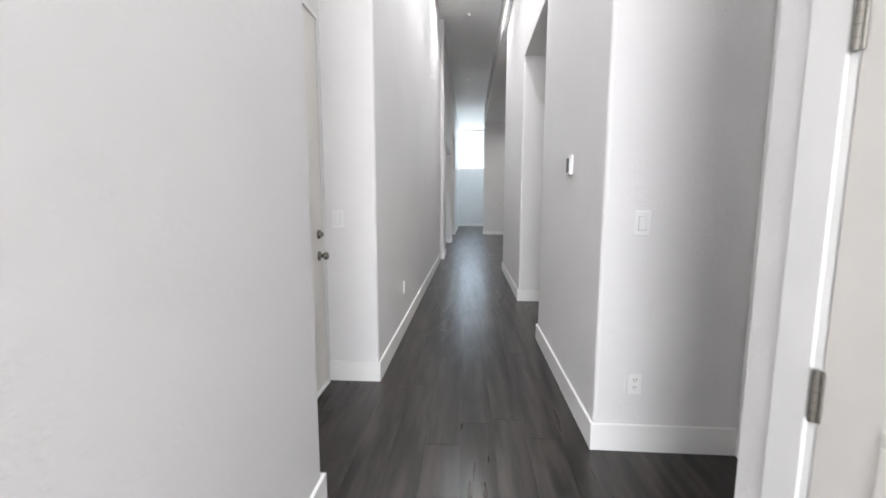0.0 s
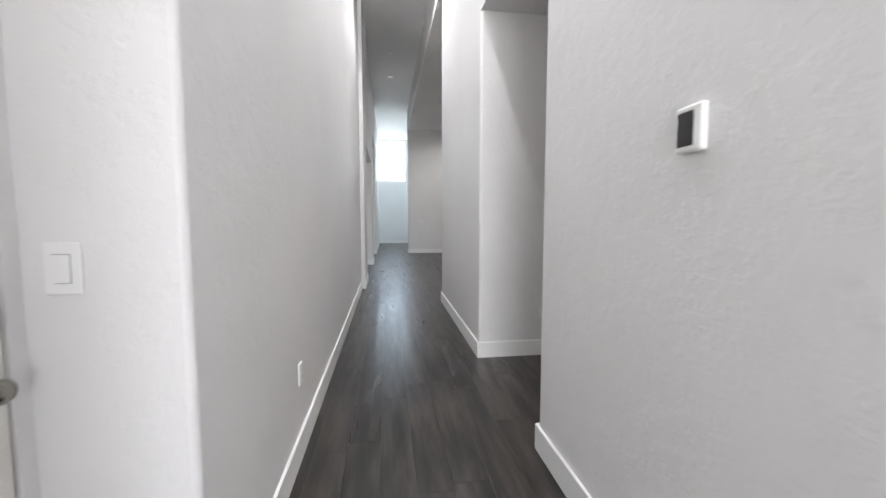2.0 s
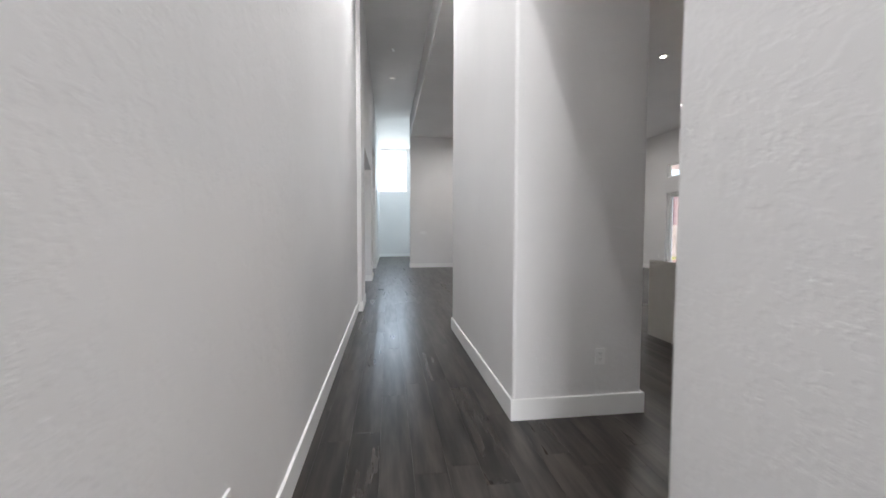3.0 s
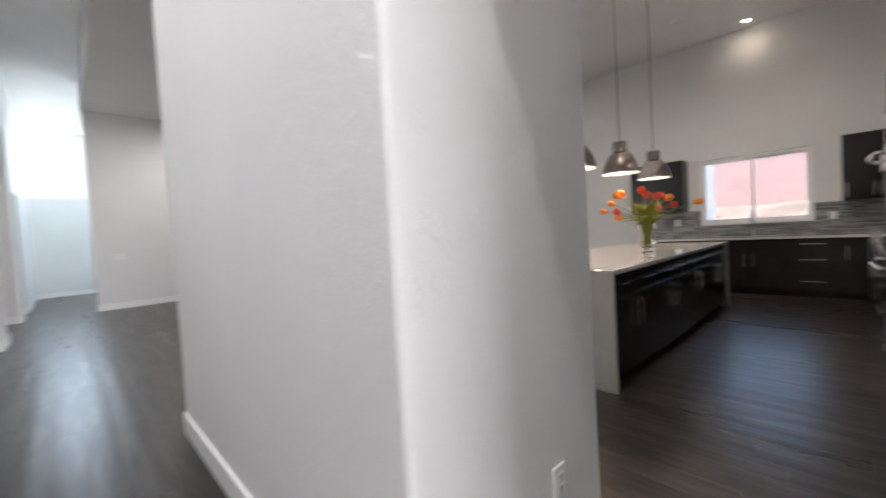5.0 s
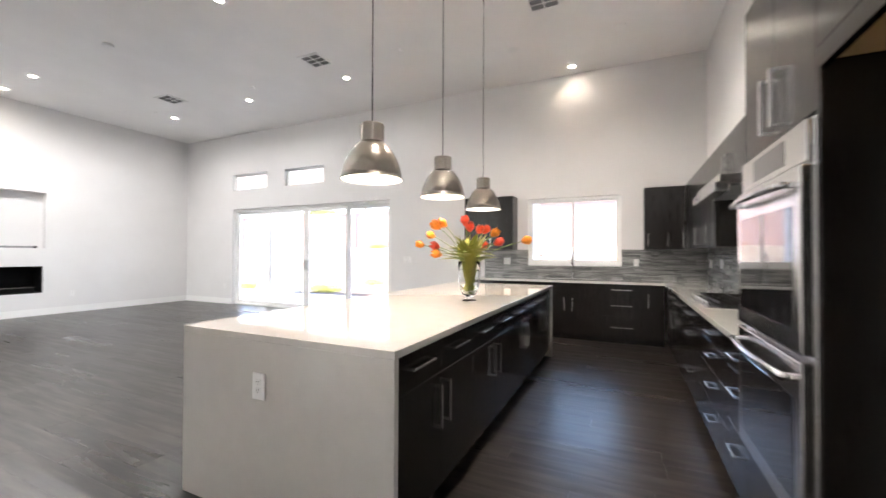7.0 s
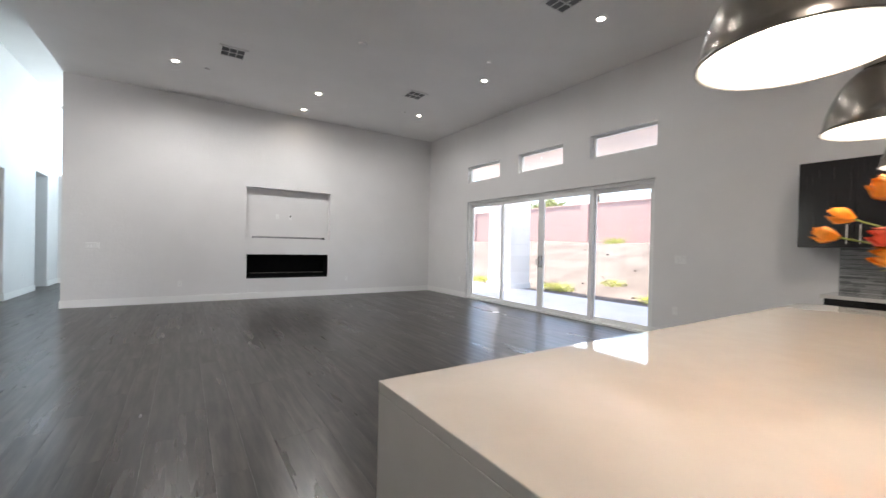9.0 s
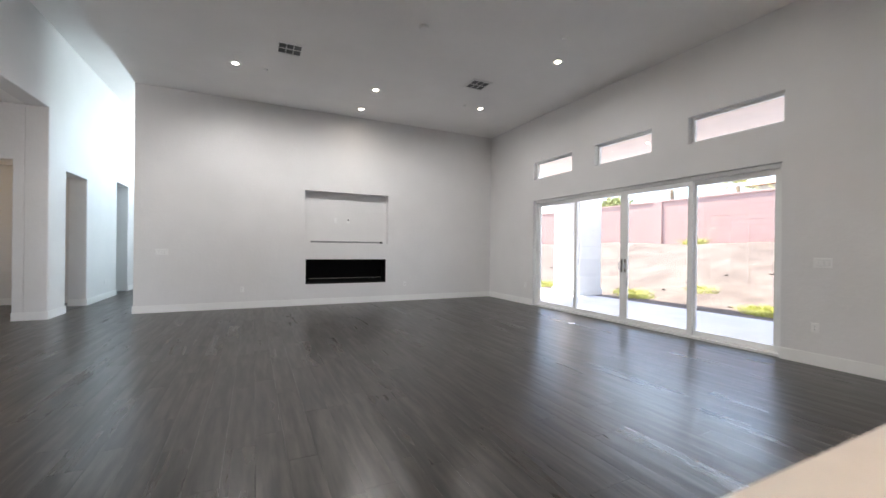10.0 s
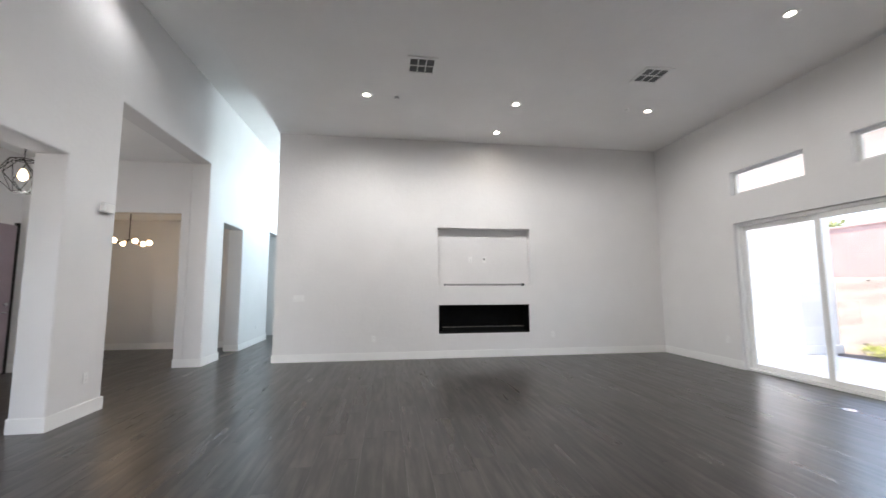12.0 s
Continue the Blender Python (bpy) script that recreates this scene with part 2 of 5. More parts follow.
def part(name, bm, material, parent=None, label="", smooth=False):
    """Links bm as one mesh object, under a thing or a part if one is given."""
    me = mesh_of(name, bm)
    me.materials.append(material)
    if smooth:
        for f in me.polygons:
            f.use_smooth = True
    ob = new(name, me)
    if parent is not None:
        ob.parent = parent
    if label:
        ob["label"] = label
    return ob


def thing(name, x, y, z, label, category, group="", rz=0.0, kind=""):
    ob = new(name)
    ob.empty_display_size = 0.1
    ob.matrix_world = pose(x, y, z, 0, 0, rz)
    return tagged(ob, label, category, group, kind)


def add_box(bm, x0, x1, y0, y1, z0, z1, bevel=0.0, seg=2):
    vs = [bm.verts.new((x, y, z)) for x in (x0, x1) for y in (y0, y1) for z in (z0, z1)]
    idx = ((0, 1, 3, 2), (4, 6, 7, 5), (0, 4, 5, 1), (2, 3, 7, 6), (0, 2, 6, 4), (1, 5, 7, 3))
    fs = [bm.faces.new([vs[i] for i in q]) for q in idx]
    if bevel > 0:
        es = list({e for f in fs for e in f.edges})
        bmesh.ops.bevel(bm, geom=es, offset=bevel, segments=seg, affect="EDGES", profile=0.5)
    return bm


def box(x0, x1, y0, y1, z0, z1, bevel=0.0, seg=2):
    return add_box(bmesh.new(), x0, x1, y0, y1, z0, z1, bevel, seg)


def add_lathe(bm, profile, n=32, x=0.0, y=0.0, close=False):
    """Turns a profile of (radius, z) about the upright axis at x, y."""
    rings = []
    for r, z in profile:
        if r < 1e-5:
            rings.append([bm.verts.new((x, y, z))])
        else:
            rings.append([bm.verts.new((x + r * math.cos(2 * math.pi * i / n), y + r * math.sin(2 * math.pi * i / n), z)) for i in range(n)])
    pairs = list(zip(rings, rings[1:])) + ([(rings[-1], rings[0])] if close else [])
    for a, b in pairs:
        for i in range(n):
            j = (i + 1) % n
            if len(a) == 1 and len(b) == 1:
                continue
            if len(a) == 1:
                bm.faces.new((a[0], b[j], b[i]))
            elif len(b) == 1:
                bm.faces.new((a[i], a[j], b[0]))
            else:
                bm.faces.new((a[i], a[j], b[j], b[i]))
    return bm


def lathe(profile, n=32, close=False):
    bm = add_lathe(bmesh.new(), profile, n, close=close)
    bmesh.ops.recalc_face_normals(bm, faces=bm.faces)
    return bm


def add_tube(bm, pts, r, n=8, r_end=None):
    """A round rod along the points, capped."""
    pts = [Vector(p) for p in pts]
    rings = []
    for k, p in enumerate(pts):
        d = (pts[min(k + 1, len(pts) - 1)] - pts[max(k - 1, 0)]).normalized()
        up = Vector((0, 0, 1)) if abs(d.z) < 0.9 else Vector((1, 0, 0))
        a = d.cross(up).normalized()
        b = d.cross(a)
        rr = r if r_end is None else r + (r_end - r) * k / (len(pts) - 1)
        rings.append([bm.verts.new(p + rr * (math.cos(2 * math.pi * i / n) * a + math.sin(2 * math.pi * i / n) * b)) for i in range(n)])
    for q, w in zip(rings, rings[1:]):
        for i in range(n):
            bm.faces.new((q[i], q[(i + 1) % n], w[(i + 1) % n], w[i]))
    bm.faces.new(rings[0][::-1])
    bm.faces.new(rings[-1])
    return bm


def tube(pts, r, n=8, r_end=None):
    bm = add_tube(bmesh.new(), pts, r, n, r_end)
    bmesh.ops.recalc_face_normals(bm, faces=bm.faces)
    return bm


def wall_mesh(axis, c0, c1, u0, u1, z0, z1, openings=(), soft=0.014):
    """A wall c0..c1 thick on its axis, u0..u1 long, with openings (ua, ub, za, zb) cut through and their rims rounded."""
    us = sorted({u0, u1, *(v for o in openings for v in o[:2])})
    zs = sorted({z0, z1, *(v for o in openings for v in o[2:])})

    def solid(i, j):
        if not (0 <= i < len(us) - 1 and 0 <= j < len(zs) - 1):
            return False
        u, z = (us[i] + us[i + 1]) / 2, (zs[j] + zs[j + 1]) / 2
        return not any(a < u < b and c < z < d for a, b, c, d in openings)

    bm = bmesh.new()
    cache = {}

    def v(i, j, k):
        key = (i, j, k)
        if key not in cache:
            c = (c0, c1)[k]
            cache[key] = bm.verts.new((c, us[i], zs[j]) if axis == "x" else (us[i], c, zs[j]))
        return cache[key]

    for i in range(len(us) - 1):
        for j in range(len(zs) - 1):
            if not solid(i, j):
                continue
            for k in (0, 1):
                bm.faces.new((v(i, j, k), v(i + 1, j, k), v(i + 1, j + 1, k), v(i, j + 1, k)))
            for di, dj, a, b in ((-1, 0, (i, j), (i, j + 1)), (1, 0, (i + 1, j), (i + 1, j + 1)), (0, -1, (i, j), (i + 1, j)), (0, 1, (i, j + 1), (i + 1, j + 1))):
                if not solid(i + di, j + dj):
                    bm.faces.new((v(*a, 0), v(*b, 0), v(*b, 1), v(*a, 1)))
    bmesh.ops.recalc_face_normals(bm, faces=bm.faces)
    if soft and openings:
        def rim(e):
            m = (e.verts[0].co + e.verts[1].co) / 2
            u = m.y if axis == "x" else m.x
            along = e.verts[0].co - e.verts[1].co
            if abs(along.x if axis == "x" else along.y) > 1e-6:
                return False
            return len(e.link_faces) == 2 and abs(e.link_faces[0].normal.dot(e.link_faces[1].normal)) < 0.1 and u0 + 1e-4 < u < u1 - 1e-4 and z0 + 1e-4 < m.z < z1 - 1e-4
        bmesh.ops.bevel(bm, geom=[e for e in bm.edges if rim(e)], offset=soft, segments=3, affect="EDGES", profile=0.5)
    return bm


def structure(name, bm, material, label, category="wall"):
    return tagged(part(name, bm, material), label, category, "", "structure")


def block_mesh(x0, x1, y0, y1, z0, z1, corners="", r=0.02):
    """A wall block whose named upright corners (sw se nw ne) are bullnosed."""
    bm = box(x0, x1, y0, y1, z0, z1)
    es = []
    for e in bm.edges:
        a, b = e.verts[0].co, e.verts[1].co
        if abs(a.z - b.z) > 1e-6:
            tag = ("s" if abs(a.y - y0) < 1e-6 else "n") + ("w" if abs(a.x - x0) < 1e-6 else "e")
            if tag in corners.split():
                es.append(e)
    if es:
        bmesh.ops.bevel(bm, geom=es, offset=r, segments=4, affect="EDGES", profile=0.5)
    return bm


BASE_H, BASE_T = 0.145, 0.015


def baseboard(x0, y0, x1, y1, nx, ny):
    """A baseboard from one point of a wall face to another; nx, ny is the side on which it stands."""
    ax, bx = sorted((x0, x1))
    ay, by = sorted((y0, y1))
    if nx:
        ax, bx = (ax, ax + BASE_T) if nx > 0 else (ax - BASE_T, ax)
    else:
        ay, by = (ay, ay + BASE_T) if ny > 0 else (ay - BASE_T, ay)
    bm = box(ax, bx, ay, by, 0.0, BASE_H)
    es = [e for e in bm.edges if e.verts[0].co.z > 0.1 and e.verts[1].co.z > 0.1]
    bmesh.ops.bevel(bm, geom=es, offset=0.004, segments=2, affect="EDGES")
    return structure("baseboard", bm, M_TRIM, "tall white painted baseboard along the wall", "baseboard")


# ---- the large structure ----
LX, RX = -0.664, 0.632          # faces of the hall's walls
AX = -0.60                     # face of the thicker wall with the archways
C, H = 4.41, 5.15              # ceilings of the great room and of the hall
EX = 8.575                     # face of the window wall
FY = 16.11                     # face of the fireplace wall
KY = 3.80                      # face of the kitchen's back wall

structure("floor", box(-5.2, 8.745, -9.2, 22.2, -0.14, -0.006), M_UNDER, "dark underlay below the plank floor", "floor")

# hall, left side
structure("wall_hall_west_start", block_mesh(LX - 0.9, LX + 0.03, -0.9, 1.635, 0, H, "ne"), M_WALL, "white plastered wall beside the hall's start")
structure("wall_door_alcove", wall_mesh("x", -1.20, -1.02, 1.65, 2.83, 0, H, [(1.875, 2.775, 0, 2.47)], 0.0), M_WALL, "white plastered wall round the alcove door")
structure("wall_hall_west", block_mesh(-1.22, LX, 2.82, 9.01, 0, H, "se"), M_WALL, "long white plastered hall wall")
structure("wall_arches", wall_mesh("x", AX - 0.32, AX, 9.0, 22.0, 0, H,
          [(9.90, 12.72, 0, 2.76), (13.48, 15.94, 0, 3.69), (16.66, 17.72, 0, 2.70), (19.75, 20.8, 0, 2.95)], 0.02), M_WALL, "white plastered hall wall with tall archways")
# hall, right side
structure("wall_start_east", wall_mesh("x", RX, RX + 0.15, -0.9, 1.07, 0, H, [(0.06, 0.88, 0, 2.46)], 0.0), M_WALL, "white plastered wall round the panelled door")
structure("wall_recess", wall_mesh("x", 1.36, 1.50, 0.9, 2.14, 0, H, [(1.17, 2.005, 0, 2.46)], 0.0), M_WALL, "white plastered wall with a doorway")
structure("wall_recess_back", box(RX + 0.15, 1.36, 0.90, 1.05, 0, H), M_WALL, "white plastered recess wall")
structure("wall_hall_east", block_mesh(RX, 1.52, 2.12, KY, 0, H, "sw nw"), M_WALL, "white plastered hall wall with a thermostat")
structure("wall_kitchen_back", box(1.52, 8.9, KY - 0.15, KY, 0, C + 0.4), M_WALL, "white kitchen wall behind the cabinets")
structure("wall_pier", block_mesh(RX, 1.57, 5.26, 7.76, 0, C + 0.02, "sw se nw ne", 0.025), M_WALL, "white plastered wall block between hall and kitchen")
structure("wall_over_passage", box(RX + 0.002, 1.574, KY - 0.1, 5.27, 3.07, C + 0.018), M_WALL, "white header over the passage to the kitchen")
structure("wall_fascia", box(0.573, 0.75, KY - 0.1, FY + 0.15, C + 0.02, H + 0.1), M_WALL, "white fascia where the hall rises above the great room")
# great room
structure("wall_fireplace", wall_mesh("y", FY, FY + 0.45, 0.56, EX + 0.2, 0, H, [(3.66, 5.60, 1.415, 2.59), (3.685, 5.555, 0.475, 1.035)], 0.006), M_WALL, "white fireplace wall with a recessed niche")
structure("wall_niche_back", box(3.5, 5.75, FY + 0.16, FY + 0.20, 1.2, 2.75), M_WALL, "white back of the recessed niche")
structure("wall_windows", wall_mesh("x", EX, EX + 0.17, 3.5, FY + 0.3, 0, C + 0.4,
          [(9.385, 14.23, 0.0, 2.46), (9.37, 10.575, 2.955, 3.36), (11.19, 12.405, 2.955, 3.36), (13.01, 14.235, 2.955, 3.36), (4.975, 6.49, 1.145, 2.30)], 0.008), M_WALL, "white exterior wall with sliding doors and windows")
# rear hall
structure("wall_rear", wall_mesh("y", 21.8, 21.95, -1.2, 4.2, 0, H, [(-0.62, 0.72, 3.1, 5.1)], 0.004), M_WALL, "white end wall of the rear hall with a high window")
structure("wall_rear_east", wall_mesh("x", 4.0, 4.15, FY + 0.4, 22, 0, H, [(17.3, 20.5, 3.3, 4.7)], 0.004), M_WALL, "white rear hall wall with high windows")
# foyer and den
# the opening in this wall is unseen, made for the added foyer lamp
structure("wall_foyer_west", wall_mesh("x", -3.75, -3.6, 8.9, 15.95, 0, 3.75, [(9.9, 11.9, 0.3, 2.9)], 0.004), M_WALL, "white foyer wall beside the front door")
structure("wall_foyer_south", box(-3.75, AX - 0.3, 8.9, 9.05, 0, 3.75), M_WALL, "white foyer wall")
structure("wall_foyer_north", wall_mesh("y", 15.94, 16.10, -4.2, AX - 0.318, 0, 3.75, [(-2.35, -1.06, 0, 2.74)], 0.012), M_WALL, "white foyer wall with an opening to the den")
structure("wall_den", wall_mesh("y", 18.35, 18.5, -4.2, AX - 0.318, 0, 3.75), M_WALL, "white back wall of the den")
structure("wall_den_west", box(-4.35, -4.2, 15.9, 18.5, 0, 3.75), M_WALL, "white side wall of the den")
structure("wall_side_room", box(-2.4, -2.25, 18.5, 22, 0, 3.75), M_WALL, "white wall of a side room")
structure("wall_side_room_end", box(-2.4, -0.9, 21.8, 21.95, 0, 3.75), M_WALL, "white end wall of a side room")
# behind the start, rooms beyond doors
# this room is unseen: made wide, with big windows, to light the hall softly
structure("wall_start_south", wall_mesh("y", -7.15, -7.0, -4, 4, 0, H, [(-3.3, 3.3, 0.4, 4.2)], 0.0), M_WALL, "white wall with large windows in the unseen room behind the start")
structure("wall_start_room_west", box(-4.15, -4.0, -7.1, -0.75, 0, H), M_WALL, "white wall of the room behind the start")
structure("wall_start_room_east", box(4.0, 4.15, -7.1, -0.75, 0, H), M_WALL, "white wall of the room behind the start")
structure("wall_start_north_west", box(-4.0, LX - 0.86, -0.9, -0.75, 0, H), M_WALL, "white wall of the room behind the start")
structure("wall_start_north_east", box(RX + 0.15, 4.0, -0.9, -0.75, 0, H), M_WALL, "white wall of the room behind the start")
structure("wall_bedroom", box(1.5, 4.0, 2.25, 2.40, 0, 3.0), M_WALL, "white wall of the room beyond the doorway")
structure("wall_bedroom_south", box(1.5, 4.0, -0.2, -0.05, 0, 3.0), M_WALL, "white wall of the room beyond the doorway")
structure("wall_bedroom_east", box(4.0, 4.15, -0.2, 2.4, 0, 3.0), M_WALL, "white wall of the room beyond the doorway")

# ceilings
structure("ceiling_great_room", box(0.56, 8.9, 3.5, FY + 0.4, C, C + 0.15), M_CEIL, "white great-room ceiling", "ceiling")
structure("ceiling_hall", box(-1.4, 0.76, -0.8, 22.0, H, H + 0.15), M_CEIL, "white high hall ceiling", "ceiling")
structure("ceiling_start", box(0.761, 1.7, -0.8, 4.0, H, H + 0.15), M_CEIL, "white ceiling over the recess", "ceiling")
structure("ceiling_start_room", box(-4.2, 4.2, -7.2, -0.8, H, H + 0.15), M_CEIL, "white ceiling of the room behind the start", "ceiling")
structure("ceiling_rear", box(0.76, 4.3, FY + 0.2, 22.0, H, H + 0.15), M_CEIL, "white rear hall ceiling", "ceiling")
structure("ceiling_foyer", box(-4.4, AX - 0.3, 8.8, 16.05, 3.69, 3.85), M_CEIL, "white foyer ceiling", "ceiling")
structure("ceiling_den", box(-4.4, AX - 0.3, 16.05, 22.0, 2.98, 3.13), M_CEIL, "white den ceiling", "ceiling")
structure("ceiling_bedroom", box(1.5, 4.2, -0.3, 2.5, 2.9, 3.05), M_CEIL, "white bedroom ceiling", "ceiling")

# baseboards
for seg in (
    (LX + 0.03, -0.9, LX + 0.03, 1.635 + BASE_T, 1, 0), (LX + 0.03, 1.635, -1.02, 1.635, 0, 1), (-1.02, 2.82, LX + BASE_T, 2.82, 0, -1), (LX, 2.82 , LX, 9.0, 1, 0),
    (LX, 9.0, AX + BASE_T, 9.0, 0, -1), (AX, 9.0, AX, 9.90, 1, 0), (AX, 12.72, AX, 13.48, 1, 0), (AX + BASE_T, 12.72, AX - 0.32, 12.72, 0, -1), (AX - 0.32, 13.48, AX + BASE_T, 13.48, 0, 1),
    (AX, 15.94, AX, 16.66, 1, 0), (AX + BASE_T, 15.94, -1.06, 15.94, 0, -1), (-2.35, 15.94, -3.6, 15.94, 0, -1), (AX, 17.72, AX, 19.75, 1, 0), (AX + BASE_T, 17.72, AX - 0.3, 17.72, 0, -1), (AX, 20.8, AX, 21.8, 1, 0), (AX, 21.8, 4.0, 21.8, 0, -1),
    (RX, -0.9, RX, -0.04, -1, 0), (RX - BASE_T, 2.12, 1.36, 2.12, 0, -1), (RX, 2.12, RX, KY, -1, 0), (RX - BASE_T, KY, 1.98, KY, 0, 1),
    (RX, 5.26, RX, 7.76, -1, 0), (RX - BASE_T, 5.26, 1.57 + BASE_T, 5.26, 0, -1), (1.57, 5.26, 1.57, 7.76, 1, 0), (RX - BASE_T, 7.76, 1.57 + BASE_T, 7.76, 0, 1),
    (0.56 - BASE_T, FY, EX, FY, 0, -1), (0.56, FY, 0.56, FY + 0.45, -1, 0), (EX, 7.45, EX, 9.385, -1, 0), (EX, 14.23, EX, FY, -1, 0),
    (-4.2, 18.35, AX - 0.32, 18.35, 0, -1), (-3.6, 9.05, -3.6, 14.7, 1, 0), (-4.2, 16.1, -4.2, 18.35, 1, 0), (-2.25, 18.5, -2.25, 21.8, 1, 0),
):
    baseboard(*seg)

# ---- lamps of the great room and the hall ----
def downlight(x, y, z, watts, group, lens=None, angle=177, color=WARM):
    t = thing("recessed_downlight", x, y, z, "round white recessed downlight, lit, in the ceiling", "downlight", group)
    part("trim_ring", lathe([(0.088, 0.0), (0.092, -0.004), (0.088, -0.008), (0.056, -0.006), (0.044, -0.002)], 28), M_TRIM, t, smooth=True)
    part("lens", lathe([(0.0, -0.003), (0.044, -0.003)], 24), lens or M_LAMP, t, "glowing lamp lens")
    ob = new("downlight_beam", bpy.data.lights.new("downlight_beam", "SPOT"))
    ob.data.energy, ob.data.spot_size, ob.data.spot_blend, ob.data.shadow_soft_size, ob.data.color = watts, radians(angle), 0.75, 0.05, color
    ob.matrix_world = look((x, y, z - 0.03), (x, y, 0))
    return t


for x, y in [(2.31, 14.32), (4.75, 14.32)]:
    downlight(x, y, C, CAN_W * 1.4, "great room downlights")
for x, y in [(2.31, 11.8), (4.74, 9.4), (2.3, 9.4)]:
    downlight(x, y, C, CAN_W * 0.3, "great room downlights")
for x, y in [(7.10, 14.26), (7.09, 11.81)]:
    downlight(x, y, C, CAN_W * 0.35, "great room downlights")
downlight(7.09, 9.36, C, CAN_W * 0.18, "great room downlights")
for x, y in [(4.76, 15.53), (8.28, 5.71)]:
    downlight(x, y, C, CAN_W * 0.04, "great room downlights", None, 146, (1.0, 0.80, 0.62))
# unseen pair, added along the lamp grid to brighten the kitchen aisle
for x, y in [(5.85, 5.71), (3.40, 5.71)]:
    downlight(x, y, C, CAN_W * 1.3, "great room downlights", None, 160, (1.0, 0.90, 0.81))
# only the lamp at y 13.1 is known; the others are unseen, added fill
for y, share in ((-2.0, 0.5), (1.15, 0.65), (4.4, 1.5), (7.5, 1.1), (13.1, 0.15)):
    downlight(-0.08, y, H, HALL_W * share, "hall downlights", M_DIM, 132, (0.97, 0.985, 1.0))


def disc(name, x, y, z, r, h, label, category, material=None, group=""):
    t = part(name, lathe([(0.0, 0.0), (r, 0.0), (r, -h * 0.7), (r * 0.86, -h), (0.0, -h)], 24), material or M_TRIM, smooth=False)
    t.matrix_world = pose(x, y, z)
    return tagged(t, label, category, group)


for x, y in [(2.78, 14.34), (6.69, 14.25), (6.68, 11.2), (6.66, 8.0), (6.65, 5.0), (2.75, 9.6)]:
    disc("fire_sprinkler", x, y, C, 0.038, 0.03, "small white fire sprinkler cover in the ceiling", "sprinkler", group="ceiling sprinklers")
for y in (11.5, 8.8):
    disc("fire_sprinkler", -0.08, y, H, 0.038, 0.03, "small white fire sprinkler cover in the hall ceiling", "sprinkler", group="ceiling sprinklers")
disc("smoke_detector", 4.73, 11.86, C, 0.07, 0.04, "round white smoke detector on the ceiling", "smoke detector")
for x, y in [(7.37, 4.98), (7.37, 6.46)]:
    disc("ceiling_speaker", x, y, C, 0.085, 0.012, "round white flush ceiling speaker", "speaker", group="ceiling speakers")


def ceiling_vent(x, y):
    t = thing("ceiling_vent", x, y, C, "square white ceiling air vent with grey slats", "air vent", "ceiling air vents")
    part("backing", box(-0.16, 0.16, -0.16, 0.16, -0.004, -0.001), M_GREYDUCT, t, "grey vent opening")
    bm = bmesh.new()
    for a in (-1, 1):
        add_box(bm, a * 0.185 - 0.022, a * 0.185 + 0.022, -0.207, 0.207, -0.014, 0.0)
        add_box(bm, -0.163, 0.163, a * 0.185 - 0.022, a * 0.185 + 0.022, -0.014, 0.0)
    add_box(bm, -0.163, 0.163, -0.009, 0.009, -0.013, 0.0)
    for u in (-0.054, 0.054):
        add_box(bm, u - 0.008, u + 0.008, -0.163, 0.163, -0.0125, 0.0)
    part("frame", bm, M_TRIM, t)
    for k in range(9):
        v = -0.14 + 0.035 * k
        bm = box(-0.16, 0.16, -0.011, 0.011, -0.001, 0.001)
        ob = part("slat", bm, M_GREYDUCT, t)
        ob.matrix_basis = pose(0, v, -0.008, 30)
    return t


for x, y in [(3.10, 13.38), (6.39, 13.19), (6.38, 9.40), (6.37, 5.82)]:
    ceiling_vent(x, y)


# ---- wall plates ----
def wall_plate(name, x, y, z, side, w, h, label, category, kind="switch", gangs=1, group=""):
    """side: the direction in which the plate looks (-x, +x, -y, +y)."""
    t = thing(name, x, y, z, label, category, group, {"-y": 0, "+x": 90, "+y": 180, "-x": -90}[side])
    part("plate", box(-w / 2, w / 2, -0.010, 0.0, -h / 2, h / 2, 0.0045, 3), M_PLATE, t)
    if kind == "outlet":
        for zz in (-0.02, 0.02):
            bm = box(-0.0165, 0.0165, -0.0125, -0.009, zz - 0.0145, zz + 0.0145, 0.002)
            face = part("socket", bm, M_PLATE, t)
            bm = bmesh.new()
            add_box(bm, -0.008, -0.0055, -0.0131, -0.012, zz + 0.000, zz + 0.009)
            add_box(bm, 0.0055, 0.008, -0.0131, -0.012, zz + 0.000, zz + 0.009)
            add_box(bm, -0.002, 0.002, -0.0131, -0.012, zz - 0.010, zz - 0.006)
            part("slots", bm, M_DARK, face, "dark plug slots")
    elif kind == "switch":
        step = 0.046
        for g in range(gangs):
            u = (g - (gangs - 1) / 2) * step
            # solid grey rim that draws the shade in the gap round the rocker
            part("rocker_gap", box(u - 0.0180, u + 0.0180, -0.0106, -0.009, -0.0345, 0.0345), M_GREYDUCT, t, "grey rim coloured as the shaded gap round the rocker")
            bm = box(u - 0.0165, u + 0.0165, -0.0145, -0.009, -0.033, 0.033, 0.002)
            part("rocker", bm, M_PLATE, t)
    return t


wall_plate("light_switch", -0.93, 2.82, 1.168, "-y", 0.079, 0.122, "white rocker light switch beside the alcove door", "light switch")
wall_plate("light_switch", 0.817, 2.12, 1.185, "-y", 0.079, 0.122, "white rocker light switch on the recess wall", "light switch")
wall_plate("power_outlet", 0.826, 2.12, 0.365, "-y", 0.072, 0.116, "white double power outlet above the baseboard", "outlet", "outlet", group="wall outlets")
